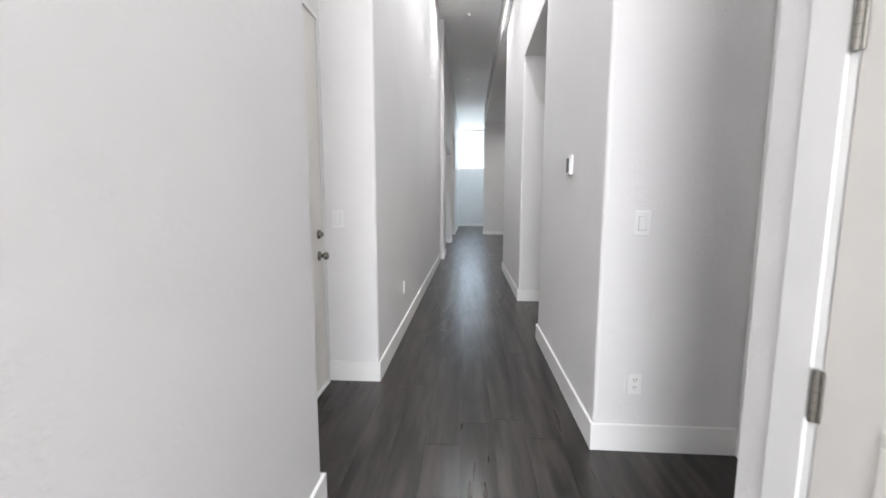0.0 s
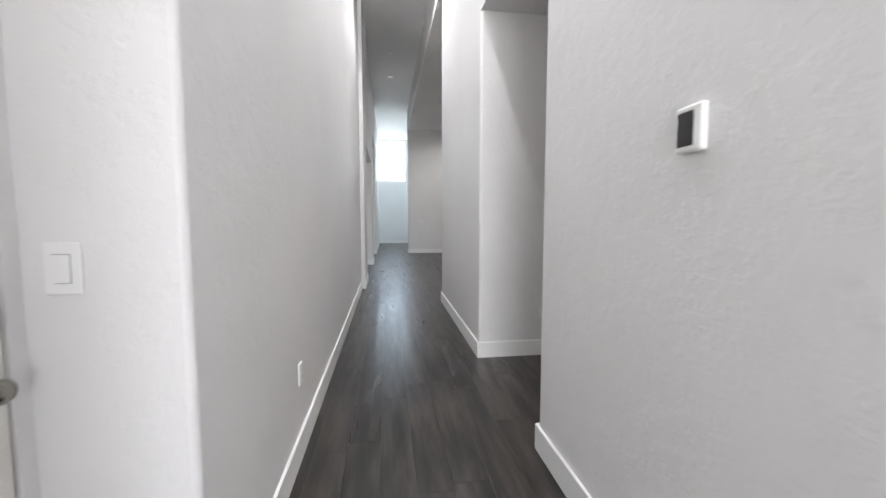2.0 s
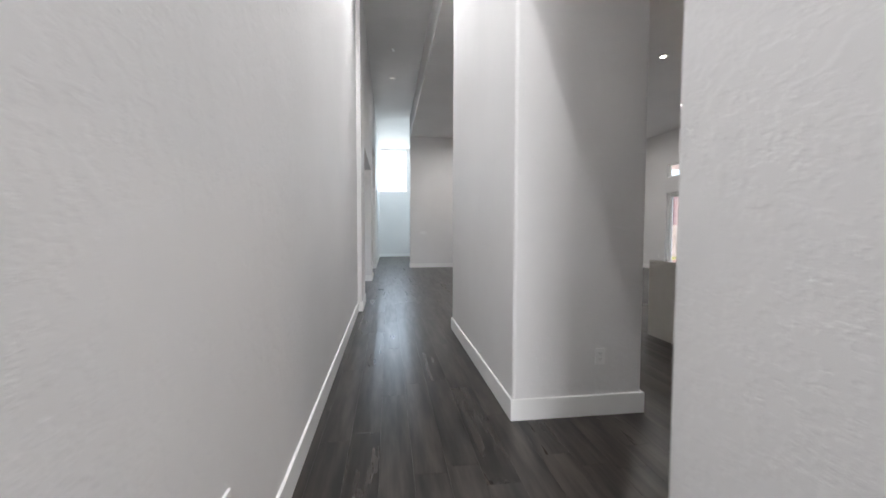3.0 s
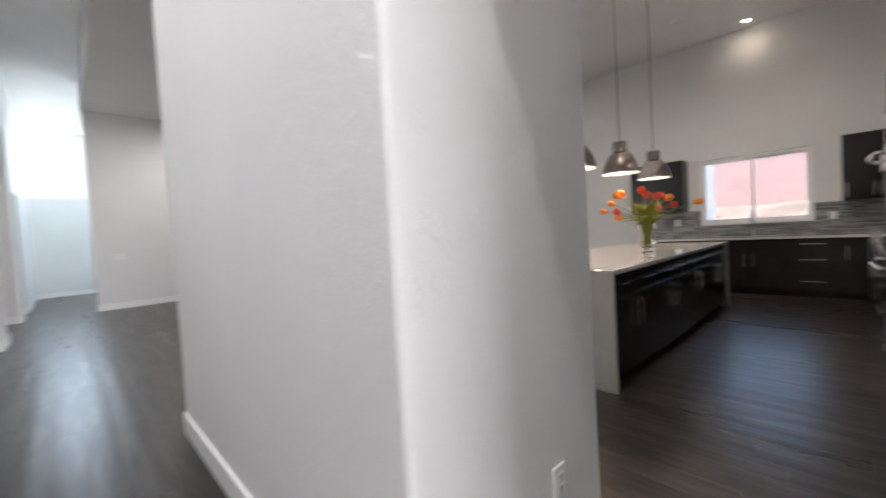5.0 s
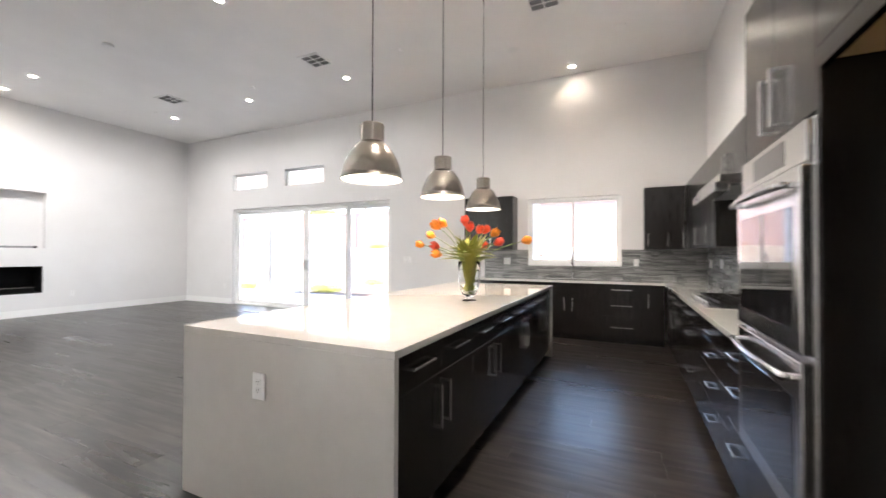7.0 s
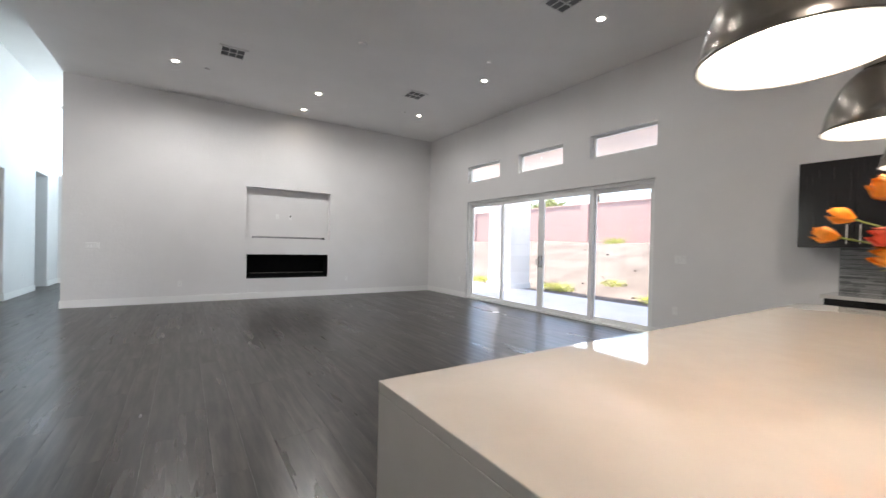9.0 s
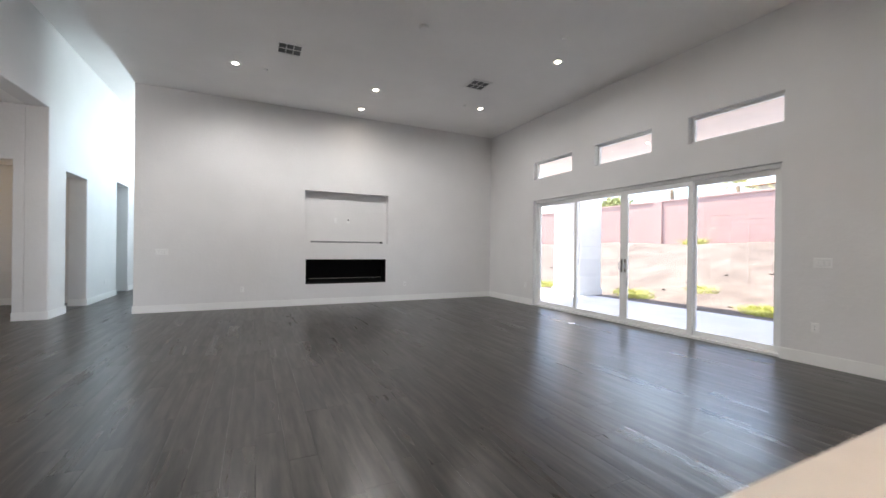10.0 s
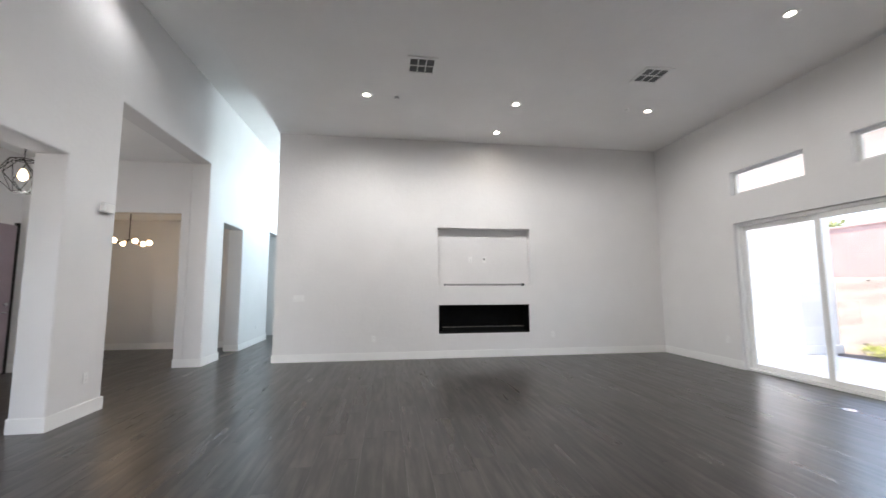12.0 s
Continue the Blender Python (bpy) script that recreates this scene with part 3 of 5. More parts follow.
wall_plate("power_outlet", LX, 3.94, 0.45, "+x", 0.072, 0.116, "white double power outlet on the hall wall", "outlet", "outlet", group="wall outlets")
wall_plate("power_outlet", 1.25, 5.26, 0.41, "-y", 0.072, 0.116, "white double power outlet on the wall block", "outlet", "outlet", group="wall outlets")
wall_plate("power_outlet", AX, 13.2, 0.41, "+x", 0.072, 0.116, "white double power outlet on the archway pier", "outlet", "outlet", group="wall outlets")
wall_plate("power_outlet", AX, 18.9, 0.41, "+x", 0.072, 0.116, "white double power outlet on the rear hall wall", "outlet", "outlet", group="wall outlets")
wall_plate("light_switch", 1.00, FY, 1.185, "-y", 0.21, 0.118, "white four-gang light switch on the fireplace wall", "light switch", "switch", 4)
wall_plate("power_outlet", 2.41, FY, 0.40, "-y", 0.072, 0.116, "white double power outlet on the fireplace wall", "outlet", "outlet", group="wall outlets")
wall_plate("power_outlet", 6.05, FY, 0.42, "-y", 0.072, 0.116, "white double power outlet on the fireplace wall", "outlet", "outlet", group="wall outlets")
wall_plate("power_outlet", EX, 9.04, 0.44, "-x", 0.072, 0.116, "white double power outlet beside the sliding doors", "outlet", "outlet", group="wall outlets")
wall_plate("power_outlet", EX, 14.51, 0.46, "-x", 0.072, 0.116, "white double power outlet beside the sliding doors", "outlet", "outlet", group="wall outlets")
wall_plate("light_switch", EX, 8.98, 1.205, "-x", 0.165, 0.118, "white three-gang light switch beside the sliding doors", "light switch", "switch", 3)
wall_plate("power_outlet", 4.36, FY + 0.16, 1.95, "-y", 0.072, 0.116, "white double power outlet inside the niche", "outlet", "outlet", group="wall outlets")
wall_plate("power_outlet", EX - 0.014, 4.765, 1.195, "-x", 0.072, 0.116, "white double power outlet on the mosaic backsplash", "outlet", "outlet", group="wall outlets")
wall_plate("light_switch", EX - 0.014, 6.87, 1.20, "-x", 0.118, 0.118, "white two-gang switch on the mosaic backsplash", "light switch", "switch", 2)
wall_plate("power_outlet", 8.25, KY + 0.014, 1.20, "+y", 0.072, 0.116, "white double power outlet on the mosaic backsplash", "outlet", "outlet", group="wall outlets")
wall_plate("power_outlet", 7.55, KY + 0.014, 1.21, "+y", 0.072, 0.116, "white double power outlet on the mosaic backsplash", "outlet", "outlet", group="wall outlets")
wall_plate("power_outlet", 2.973, 6.56, 0.667, "-x", 0.085, 0.132, "white power outlet in the island's quartz side", "outlet", "outlet", group="wall outlets")

cover = thing("cable_plate", 4.66, FY + 0.16, 1.95, "small white cable plate with a dark hole in the niche", "cable plate")
part("plate", box(-0.036, 0.036, -0.006, 0, -0.058, 0.058, 0.002), M_PLATE, cover)
part("hole", lathe([(0.0, 0.0), (0.02, 0.0), (0.02, 0.002), (0.0, 0.002)], 16), M_DARK, cover, "dark cable hole").matrix_basis = pose(0, -0.0065, 0.02, 90)

thermo = thing("thermostat", RX, 2.76, 1.522, "white thermostat with a black glass screen on the hall wall", "thermostat", rz=-90)
part("body", box(-0.050, 0.042, -0.024, 0.0, -0.062, 0.062, 0.008, 3), M_PLATE, thermo)
part("screen", box(-0.041, 0.016, -0.0255, -0.022, -0.046, 0.046, 0.003), M_BLACKGLASS, thermo, "black glass screen")

siren = thing("alarm_siren", AX, 13.30, 2.31, "white plastic alarm siren box high on the archway pier", "alarm", rz=90)
part("body", box(-0.09, 0.09, -0.055, 0.0, -0.055, 0.055, 0.014, 3), M_PLATE, siren)
part("seam", box(-0.088, 0.088, -0.046, -0.044, -0.0555, 0.0555), M_GREYDUCT, siren, "grey seam")


# ---- doors of the hall ----
def knob(parent, x, z, deep=-1):
    """A round satin knob with rosette and a deadbolt above it, on a leaf whose face looks to local -y."""
    k = part("door_knob", lathe([(0.0, 0.062), (0.020, 0.062), (0.027, 0.052), (0.027, 0.040), (0.018, 0.030), (0.011, 0.024), (0.011, 0.008), (0.032, 0.006), (0.033, 0.0), (0.0, 0.0)], 24), M_NICKEL, parent, "satin nickel door knob", True)
    k.matrix_basis = pose(x, -0.0, z, 90)
    return k


def deadbolt(parent, x, z):
    d = part("deadbolt", lathe([(0.0, 0.024), (0.015, 0.024), (0.020, 0.018), (0.030, 0.010), (0.032, 0.0), (0.0, 0.0)], 24), M_NICKEL, parent, "satin nickel deadbolt", True)
    d.matrix_basis = pose(x, 0, z, 90)
    part("thumb_turn", box(-0.004, 0.004, -0.014, 0.014, 0.022, 0.036, 0.002), M_NICKEL, d)
    return d


def hinge(parent, x, z, y=0.0):
    h = part("hinge", box(x - 0.010, x + 0.009, y - 0.002, y + 0.0015, z - 0.05, z + 0.05, 0.001), M_NICKEL, parent, "satin nickel hinge")
    bm = bmesh.new()
    for k in range(5):
        add_lathe(bm, [(0.0, z - 0.05 + k * 0.0202), (0.0068, z - 0.05 + k * 0.0202), (0.0068, z - 0.0305 + k * 0.0202), (0.0, z - 0.0305 + k * 0.0202)], 12, x, y - 0.006)
    part("knuckle", bm, M_NICKEL, h)
    return h


# the alcove door looks to +x; its latch side is the far one
d1 = tagged(thing("door_1", -1.03, 2.775, 0.0, "closed flush off-white door with a satin nickel knob", "door", rz=90), kind="structure")
part("leaf", box(-0.895, -0.003, 0.0, 0.045, 0.012, 2.455, 0.002), M_DOOR, d1)
part("jamb", box(0.0, 0.02, 0.0, 0.14, 0.0, 2.47), M_TRIM, d1)
part("jamb", box(-0.92, -0.90, -0.012, 0.14, 0.0, 2.47), M_TRIM, d1)
part("head_jamb", box(-0.90, 0.0, -0.012, 0.14, 2.458, 2.478), M_TRIM, d1)
part("stop", box(-0.012, -0.001, 0.046, 0.06, 0.0, 2.455), M_TRIM, d1)
part("threshold", box(-0.90, -0.0, -0.024, 0.10, 0.0, 0.012, 0.002), M_TRIM, d1, "white painted threshold")
knob(d1, -0.07, 0.925)
deadbolt(d1, -0.07, 1.07)

# the panelled door in the start's right wall looks to -x; hinged at its far side
d2 = tagged(thing("door_2", RX + 0.004, 0.88, 0.0, "closed white panelled door with satin nickel hinges", "door", rz=-90), kind="structure")
part("leaf", box(0.0006, 0.815, -0.003, 0.040, 0.012, 2.445, 0.001), M_DOOR, d2)
for z0, z1 in ((0.16, 0.93), (1.05, 2.30)):
    bm = bmesh.new()
    for a, b, c, d in ((0.115, 0.705, z0, z0 + 0.028), (0.115, 0.705, z1 - 0.028, z1), (0.115, 0.143, z0 + 0.028, z1 - 0.028), (0.677, 0.705, z0 + 0.028, z1 - 0.028)):
        add_box(bm, a, b, -0.009, 0.001, c, d, 0.004)
    part("panel_moulding", bm, M_DOOR, d2)
part("jamb", box(-0.018, 0.0, -0.0045, 0.12, 0.0, 2.46), M_TRIM, d2)

part("casing", box(-0.100, -0.014, -0.013, -0.006, 0.0, 2.55, 0.003), M_TRIM, d2)
part("casing", box(0.834, 0.92, -0.013, -0.006, 0.0, 2.55, 0.003), M_TRIM, d2)
part("head_casing", box(-0.014, 0.834, -0.013, -0.006, 2.465, 2.55, 0.003), M_TRIM, d2)
for z in (0.23, 0.925, 1.59, 2.26):
    hinge(d2, 0.0, z, -0.006)

# the open door in the recess
d3 = tagged(thing("door_3", 1.36, 2.005, 0.0, "open white door seen from its hinge side", "door", rz=-90), kind="structure")
part("casing", box(-0.104, 0.0, -0.018, 0.0, 0.0, 2.56, 0.003), M_TRIM, d3)
part("casing", box(0.835, 0.92, -0.018, 0.0, 0.0, 2.56, 0.003), M_TRIM, d3)
part("head_casing", box(0.0, 0.835, -0.018, 0.0, 2.47, 2.56, 0.003), M_TRIM, d3)
part("jamb", box(0.0, 0.02, 0.0, 0.14, 0.0, 2.46), M_TRIM, d3)
part("jamb", box(0.815, 0.835, 0.0, 0.14, 0.0, 2.46), M_TRIM, d3)
part("head_jamb", box(0.02, 0.815, 0.0, 0.14, 2.44, 2.46), M_TRIM, d3)
part("stop", box(0.02, 0.032, 0.05, 0.085, 0.0, 2.44, 0.002), M_TRIM, d3)
leaf = part("leaf", box(0.024, 0.064, 0.15, 0.93, 0.012, 2.43, 0.0015), M_DOOR, d3)
for z in (0.23, 0.96, 1.62, 2.25):
    hb = part("hinge", box(0.0215, 0.0235, 0.10, 0.148, z - 0.05, z + 0.05, 0.0008), M_NICKEL, d3, "satin nickel hinge")
    bm = bmesh.new()
    add_lathe(bm, [(0.0, z - 0.05), (0.007, z - 0.05), (0.007, z + 0.05), (0.0, z + 0.05)], 12, 0.024, 0.147)
    part("knuckle", bm, M_NICKEL, hb)

# ---- kitchen ----
def bar_handle(parent, kind, a, b, c):
    """A square bar pull on a front that looks to local -y. 'h': from x a to x b at height c; 'v': upright at x a from z b to z c."""
    bm = bmesh.new()
    s, out = 0.006, 0.034
    if kind == "h":
        add_box(bm, a, b, -out, -out + 2 * s, c - s, c + s, 0.001, 1)
        for u in (a + s, b - s):
            add_box(bm, u - s, u + s, -out + 2 * s, 0.0, c - s, c + s)
    else:
        add_box(bm, a - s, a + s, -out, -out + 2 * s, b, c, 0.001, 1)
        for u in (b + s, c - s):
            add_box(bm, a - s, a + s, -out + 2 * s, 0.0, u - s, u + s)
    return part("handle", bm, M_STEEL, parent, "brushed steel bar handle")


def cabinet(name, x, y, rz, width, depth, z0, z1, fronts, label, group, toe=0.0):
    """A cabinet whose front lies in local y = 0 and looks to -y. fronts: (kind, x0, x1, z0, z1, handle)."""
    t = thing(name, x, y, z0, label, "cabinet", group, rz)
    part("body", box(0.001, width - 0.001, 0.021, depth, toe, z1 - z0), M_ESP, t)
    if toe:
        part("toe_kick", box(0.001, width - 0.001, 0.075, depth, 0.0, toe), M_ESP, t)
    for kind, a, b, c, d, pull in fronts:
        f = part(kind, box(a + 0.0015, b - 0.0015, 0.0, 0.0195, c + 0.0015 - z0, d - 0.0015 - z0, 0.0015, 1), M_ESP, t)
        if pull:
            k, p, q, r = pull
            if k == "h":
                bar_handle(f, "h", p, q, r - z0)
            else:
                bar_handle(f, "v", p, q - z0, r - z0)
    return t


TOP, BODY = 0.92, 0.885
# island: white quartz slab with waterfall ends over four cabinets
island_top = thing("island_countertop", 2.975, 5.778, 0.0, "white quartz island countertop with waterfall ends", "countertop")
part("slab", box(0.0, 3.86, 0.0, 1.39, BODY, TOP, 0.003), M_QUARTZ, island_top)
part("waterfall_end", box(0.0, 0.035, 0.002, 1.388, 0.0, BODY, 0.002), M_QUARTZ, island_top)
part("waterfall_end", box(3.825, 3.86, 0.002, 1.388, 0.0, BODY, 0.002), M_QUARTZ, island_top)
UW = 3.79 / 4
for k in range(4):
    x0 = 3.011 + k * UW
    fr = []
    for j in (0, 1):
        a, b = j * UW / 2, (j + 1) * UW / 2
        fr.append(("drawer_front", a, b, 0.70, 0.872, ("h", a + 0.125, b - 0.125, 0.80)))
        hx = UW / 2 + (0.055 if j else -0.055)
        fr.append(("door", a, b, 0.10, 0.70, ("v", hx, 0.425, 0.645)))
    cabinet("island_cabinet", x0, 5.803, 0, UW, 0.62, 0.0, BODY - 0.002, fr, "espresso wood island cabinet with two drawers over two doors", "island cabinets", 0.10)
part_ob = thing("island_back_panel", 3.012, 6.43, 0.0, "white painted panel at the island's seating side", "panel")
part("panel", box(0.0, 3.786, 0.0, 0.03, 0.0, BODY - 0.002), M_TRIM, part_ob)

# window side: base cabinets look to -x
FX = 7.965


def window_cab(y_hi, width, fronts, label, name="base_cabinet"):
    return cabinet(name, FX, y_hi, -90, width, EX - FX - 0.012, 0.0, BODY - 0.002, fronts, label, "kitchen base cabinets", 0.10)


def doors_two(w, z0, z1, h0, h1):
    m = w / 2
    return [("door", 0, m, z0, z1, ("v", m - 0.06, h0, h1)), ("door", m, w, z0, z1, ("v", m + 0.06, h0, h1))]


window_cab(7.29, 0.61, [("door", 0, 0.61, 0.10, 0.872, ("h", 0.12, 0.49, 0.80))], "espresso wood panelled dishwasher front", "dishwasher")
window_cab(6.68, 0.47, [("drawer_front", 0, 0.47, 0.70, 0.872, ("h", 0.09, 0.38, 0.80)), ("door", 0, 0.47, 0.10, 0.70, ("v", 0.42, 0.45, 0.65))], "espresso wood base cabinet with a drawer over a door")
window_cab(6.21, 0.97, [("false_front", 0, 0.97, 0.70, 0.872, None)] + doors_two(0.97, 0.10, 0.70, 0.45, 0.655), "espresso wood sink base cabinet with two doors")
window_cab(5.24, 0.52, [("drawer_front", 0, 0.52, 0.70, 0.872, ("h", 0.125, 0.41, 0.80)), ("drawer_front", 0, 0.52, 0.41, 0.70, ("h", 0.125, 0.41, 0.565)), ("drawer_front", 0, 0.52, 0.10, 0.41, ("h", 0.125, 0.41, 0.245))], "espresso wood base cabinet with three drawers")
window_cab(4.72, 0.31, [("door", 0, 0.31, 0.10, 0.872, ("v", 0.10, 0.56, 0.76))], "espresso wood corner base cabinet with one door")

# back wall: base cabinets look to +y, local x runs to -x
FYS = 4.395


def back_cab(x_hi, width, fronts, label):
    return cabinet("base_cabinet", x_hi, FYS, 180, width, FYS - KY - 0.012, 0.0, BODY - 0.002, fronts, label, "kitchen base cabinets", 0.10)


def drawers(w, zs, hw):
    m = w / 2
    return [("drawer_front", 0, w, a, b, ("h", m - hw / 2, m + hw / 2, max((a + b) / 2, b - 0.11))) for a, b in zip(zs, zs[1:])]


back_cab(7.955, 0.455, [("filler", 0.0, 0.455, 0.10, 0.872, None)], "espresso wood blind corner cabinet")
back_cab(7.50, 0.55, [("drawer_front", 0, 0.55, 0.70, 0.872, ("h", 0.12, 0.43, 0.80)), ("door", 0, 0.55, 0.10, 0.70, ("v", 0.49, 0.45, 0.65))], "espresso wood base cabinet with a drawer over a door")
back_cab(6.95, 0.75, drawers(0.75, (0.10, 0.41, 0.70, 0.872), 0.30), "espresso wood base cabinet with three drawers")
back_cab(6.20, 1.00, drawers(1.0, (0.10, 0.42, 0.74, 0.872), 0.22), "espresso wood cooktop cabinet with three wide drawers")
back_cab(5.20, 0.93, drawers(0.93, (0.10, 0.34, 0.56, 0.74, 0.872), 0.14), "espresso wood base cabinet with four shallow drawers")
back_cab(4.27, 0.402, drawers(0.402, (0.10, 0.42, 0.72, 0.872), 0.16), "espresso wood base cabinet with three drawers")

# L-shaped worktop
counter = thing("kitchen_countertop", 0, 0, 0, "pale quartz kitchen countertop running round the corner", "countertop")
part("slab", box(3.868, EX - 0.003, KY + 0.003, 4.42, BODY, TOP, 0.003), M_QUARTZ, counter)
bm = bmesh.new()
for a, b, c, d in ((7.935, 8.08, 4.421, 7.31), (8.45, EX - 0.003, 4.421, 7.31), (8.08, 8.45, 4.421, 5.33), (8.08, 8.45, 6.12, 7.31)):
    add_box(bm, a, b, c, d, BODY, TOP)
part("slab", bm, M_QUARTZ, counter)

sink = thing("kitchen_sink", 8.265, 5.725, 0.0, "stainless steel sink set in the countertop below the window", "sink")
bm = bmesh.new()
add_box(bm, -0.183, 0.183, -0.393, 0.393, 0.70, 0.705)
for a, b, c, d in ((-0.184, -0.180, -0.394, 0.394), (0.180, 0.184, -0.394, 0.394), (-0.18, 0.18, -0.394, -0.390), (-0.18, 0.18, 0.390, 0.394)):
    add_box(bm, a, b, c, d, 0.70, 0.912)
part("bowl", bm, M_STEEL, sink)
part("drain", lathe([(0.0, 0.708), (0.04, 0.708), (0.045, 0.705)], 20), M_CHROME, sink)
faucet = thing("kitchen_faucet", 8.50, 5.72, TOP, "tall chrome gooseneck faucet behind the sink", "faucet")
part("base", lathe([(0.0, 0.0), (0.027, 0.0), (0.027, 0.01), (0.018, 0.05), (0.018, 0.10), (0.0, 0.10)], 20), M_CHROME, faucet, smooth=True)
part("spout", tube([(0, 0, 0.09), (0, 0, 0.32)] + [(-0.09 + 0.09 * math.cos(a), 0, 0.32 + 0.09 * math.sin(a)) for a in [math.pi * i / 8 for i in range(1, 9)]] + [(-0.18, 0, 0.24)], 0.011, 12), M_CHROME, faucet, smooth=True)
part("lever", tube([(0, -0.018, 0.075), (0, -0.06, 0.095), (0, -0.10, 0.13)], 0.006, 8), M_CHROME, faucet, smooth=True)


# uppers
def upper(x, y, rz, w, depth, z0, z1, label, n=2, one_side=False):
    fr = []
    for k in range(n):
        a, b = w * k / n, w * (k + 1) / n
        hx = b - 0.05 if k % 2 == 0 and n > 1 and not one_side else a + 0.05
        fr.append(("door", a, b, z0, z1, ("v", hx, z0 + 0.04, z0 + 0.24)))
    return cabinet("wall_cabinet", x, y, rz, w, depth, z0, z1, fr, label, "kitchen wall cabinets")


upper(8.235, 7.58, -90, 0.90, 0.33, 1.405, 2.335, "espresso wood wall cabinet with two doors beside the window")
upper(8.235, 4.66, -90, 0.53, 0.33, 1.405, 2.335, "espresso wood wall cabinet with two doors in the corner", 2, True)
upper(8.225, 4.13, 180, 0.72, 0.32, 1.405, 2.335, "espresso wood wall cabinet with one door near the corner", 1)
upper(7.50, 4.13, 180, 0.72, 0.32, 1.405, 2.335, "espresso wood wall cabinet with two doors")
upper(6.775, 4.13, 180, 0.66, 0.32, 1.405, 2.335, "espresso wood wall cabinet with two doors beside the hood")
upper(6.11, 4.13, 180, 1.05, 0.32, 1.93, 2.335, "espresso wood wall cabinet with two doors above the hood")

hood = thing("range_hood", 5.585, KY + 0.016, 1.80, "slim stainless steel range hood under a cabinet", "range hood")
part("canopy", box(-0.51, 0.51, 0.0, 0.47, 0.05, 0.128, 0.004), M_STEEL, hood)
part("front_lip", box(-0.51, 0.51, 0.40, 0.50, 0.0, 0.075, 0.006), M_STEEL, hood)
part("filter", box(-0.46, 0.46, 0.04, 0.39, 0.04, 0.05), M_GREYDUCT, hood, "grey mesh filter")
for k in range(4):
    part("button", box(0.20 + 0.045 * k, 0.225 + 0.045 * k, 0.499, 0.503, 0.03, 0.045, 0.001, 1), M_DARK, hood, "small black button")

cook = thing("gas_cooktop", 5.55, 4.10, TOP, "stainless steel gas cooktop with black grates", "cooktop")
part("tray", box(-0.45, 0.45, -0.25, 0.27, 0.0, 0.014, 0.004), M_STEEL, cook)
for k in range(3):
    bm = bmesh.new()
    cx = -0.29 + 0.29 * k
    for u in (-0.125, -0.04, 0.04, 0.125):
        add_box(bm, cx + u - 0.006, cx + u + 0.006, -0.22, 0.17, 0.035, 0.05, 0.002, 1)
    for v in (-0.22, -0.02, 0.17):
        add_box(bm, cx - 0.131, cx + 0.131, v - 0.006, v + 0.006, 0.034, 0.049, 0.002, 1)
    for u in (-0.125, 0.125):
        for v in (-0.215, 0.165):
            add_box(bm, cx + u - 0.008, cx + u + 0.008, v - 0.008, v + 0.008, 0.013, 0.036)
    part("grate", bm, M_BLACKMETAL, cook, "black cast-iron grate")
    part("burner", lathe([(0.0, 0.03), (0.035, 0.03), (0.045, 0.022), (0.05, 0.014)], 20), M_BLACKMETAL, cook, "black burner").matrix_basis = pose(cx, -0.03, 0)
for k in range(5):
    part("control_knob", lathe([(0.0, 0.036), (0.017, 0.036), (0.020, 0.03), (0.022, 0.014), (0.0, 0.014)], 16), M_CHROME, cook, "polished control knob", True).matrix_basis = pose(-0.24 + 0.12 * k, 0.225, 0)

# oven tower and refrigerator bay, looking to +y
tower = thing("oven_tower", 3.866, 4.395, 0.0, "tall espresso wood oven cabinet with doors above", "cabinet", rz=180)
part("side_panel", box(0.0, 0.02, 0.0, 0.58, 0.0, 2.46), M_ESP, tower)
part("side_panel", box(0.765, 0.785, 0.0, 0.58, 0.0, 2.46, 0.001), M_ESP, tower)
part("body", box(0.021, 0.764, 0.03, 0.58, 0.10, 2.458), M_ESP, tower)
part("toe_kick", box(0.021, 0.764, 0.075, 0.58, 0.0, 0.10), M_ESP, tower)
dr = part("drawer_front", box(0.022, 0.763, 0.0, 0.0195, 0.105, 0.43, 0.0015, 1), M_ESP, tower)
bar_handle(dr, "h", 0.30, 0.48, 0.225)
for j in (0, 1):
    a = 0.022 + 0.371 * j
    dd = part("door", box(a, a + 0.368, 0.0, 0.0195, 1.76, 2.455, 0.0015, 1), M_ESP, tower)
    bar_handle(dd, "v", 0.393 + (0.06 if j else -0.06), 1.80, 2.02)

oven = thing("double_oven", 3.85, 4.395, 0.0, "stainless steel double wall oven with black glass doors", "oven", rz=180)
part("surround", box(0.01, 0.745, -0.004, 0.029, 0.45, 1.745, 0.003), M_STEEL, oven)
part("control_panel", box(0.02, 0.735, -0.022, -0.004, 1.61, 1.74, 0.004), M_STEEL, oven)
part("display", box(0.20, 0.56, -0.0235, -0.021, 1.632, 1.72, 0.001, 1), M_BLACKGLASS, oven, "black glass display")
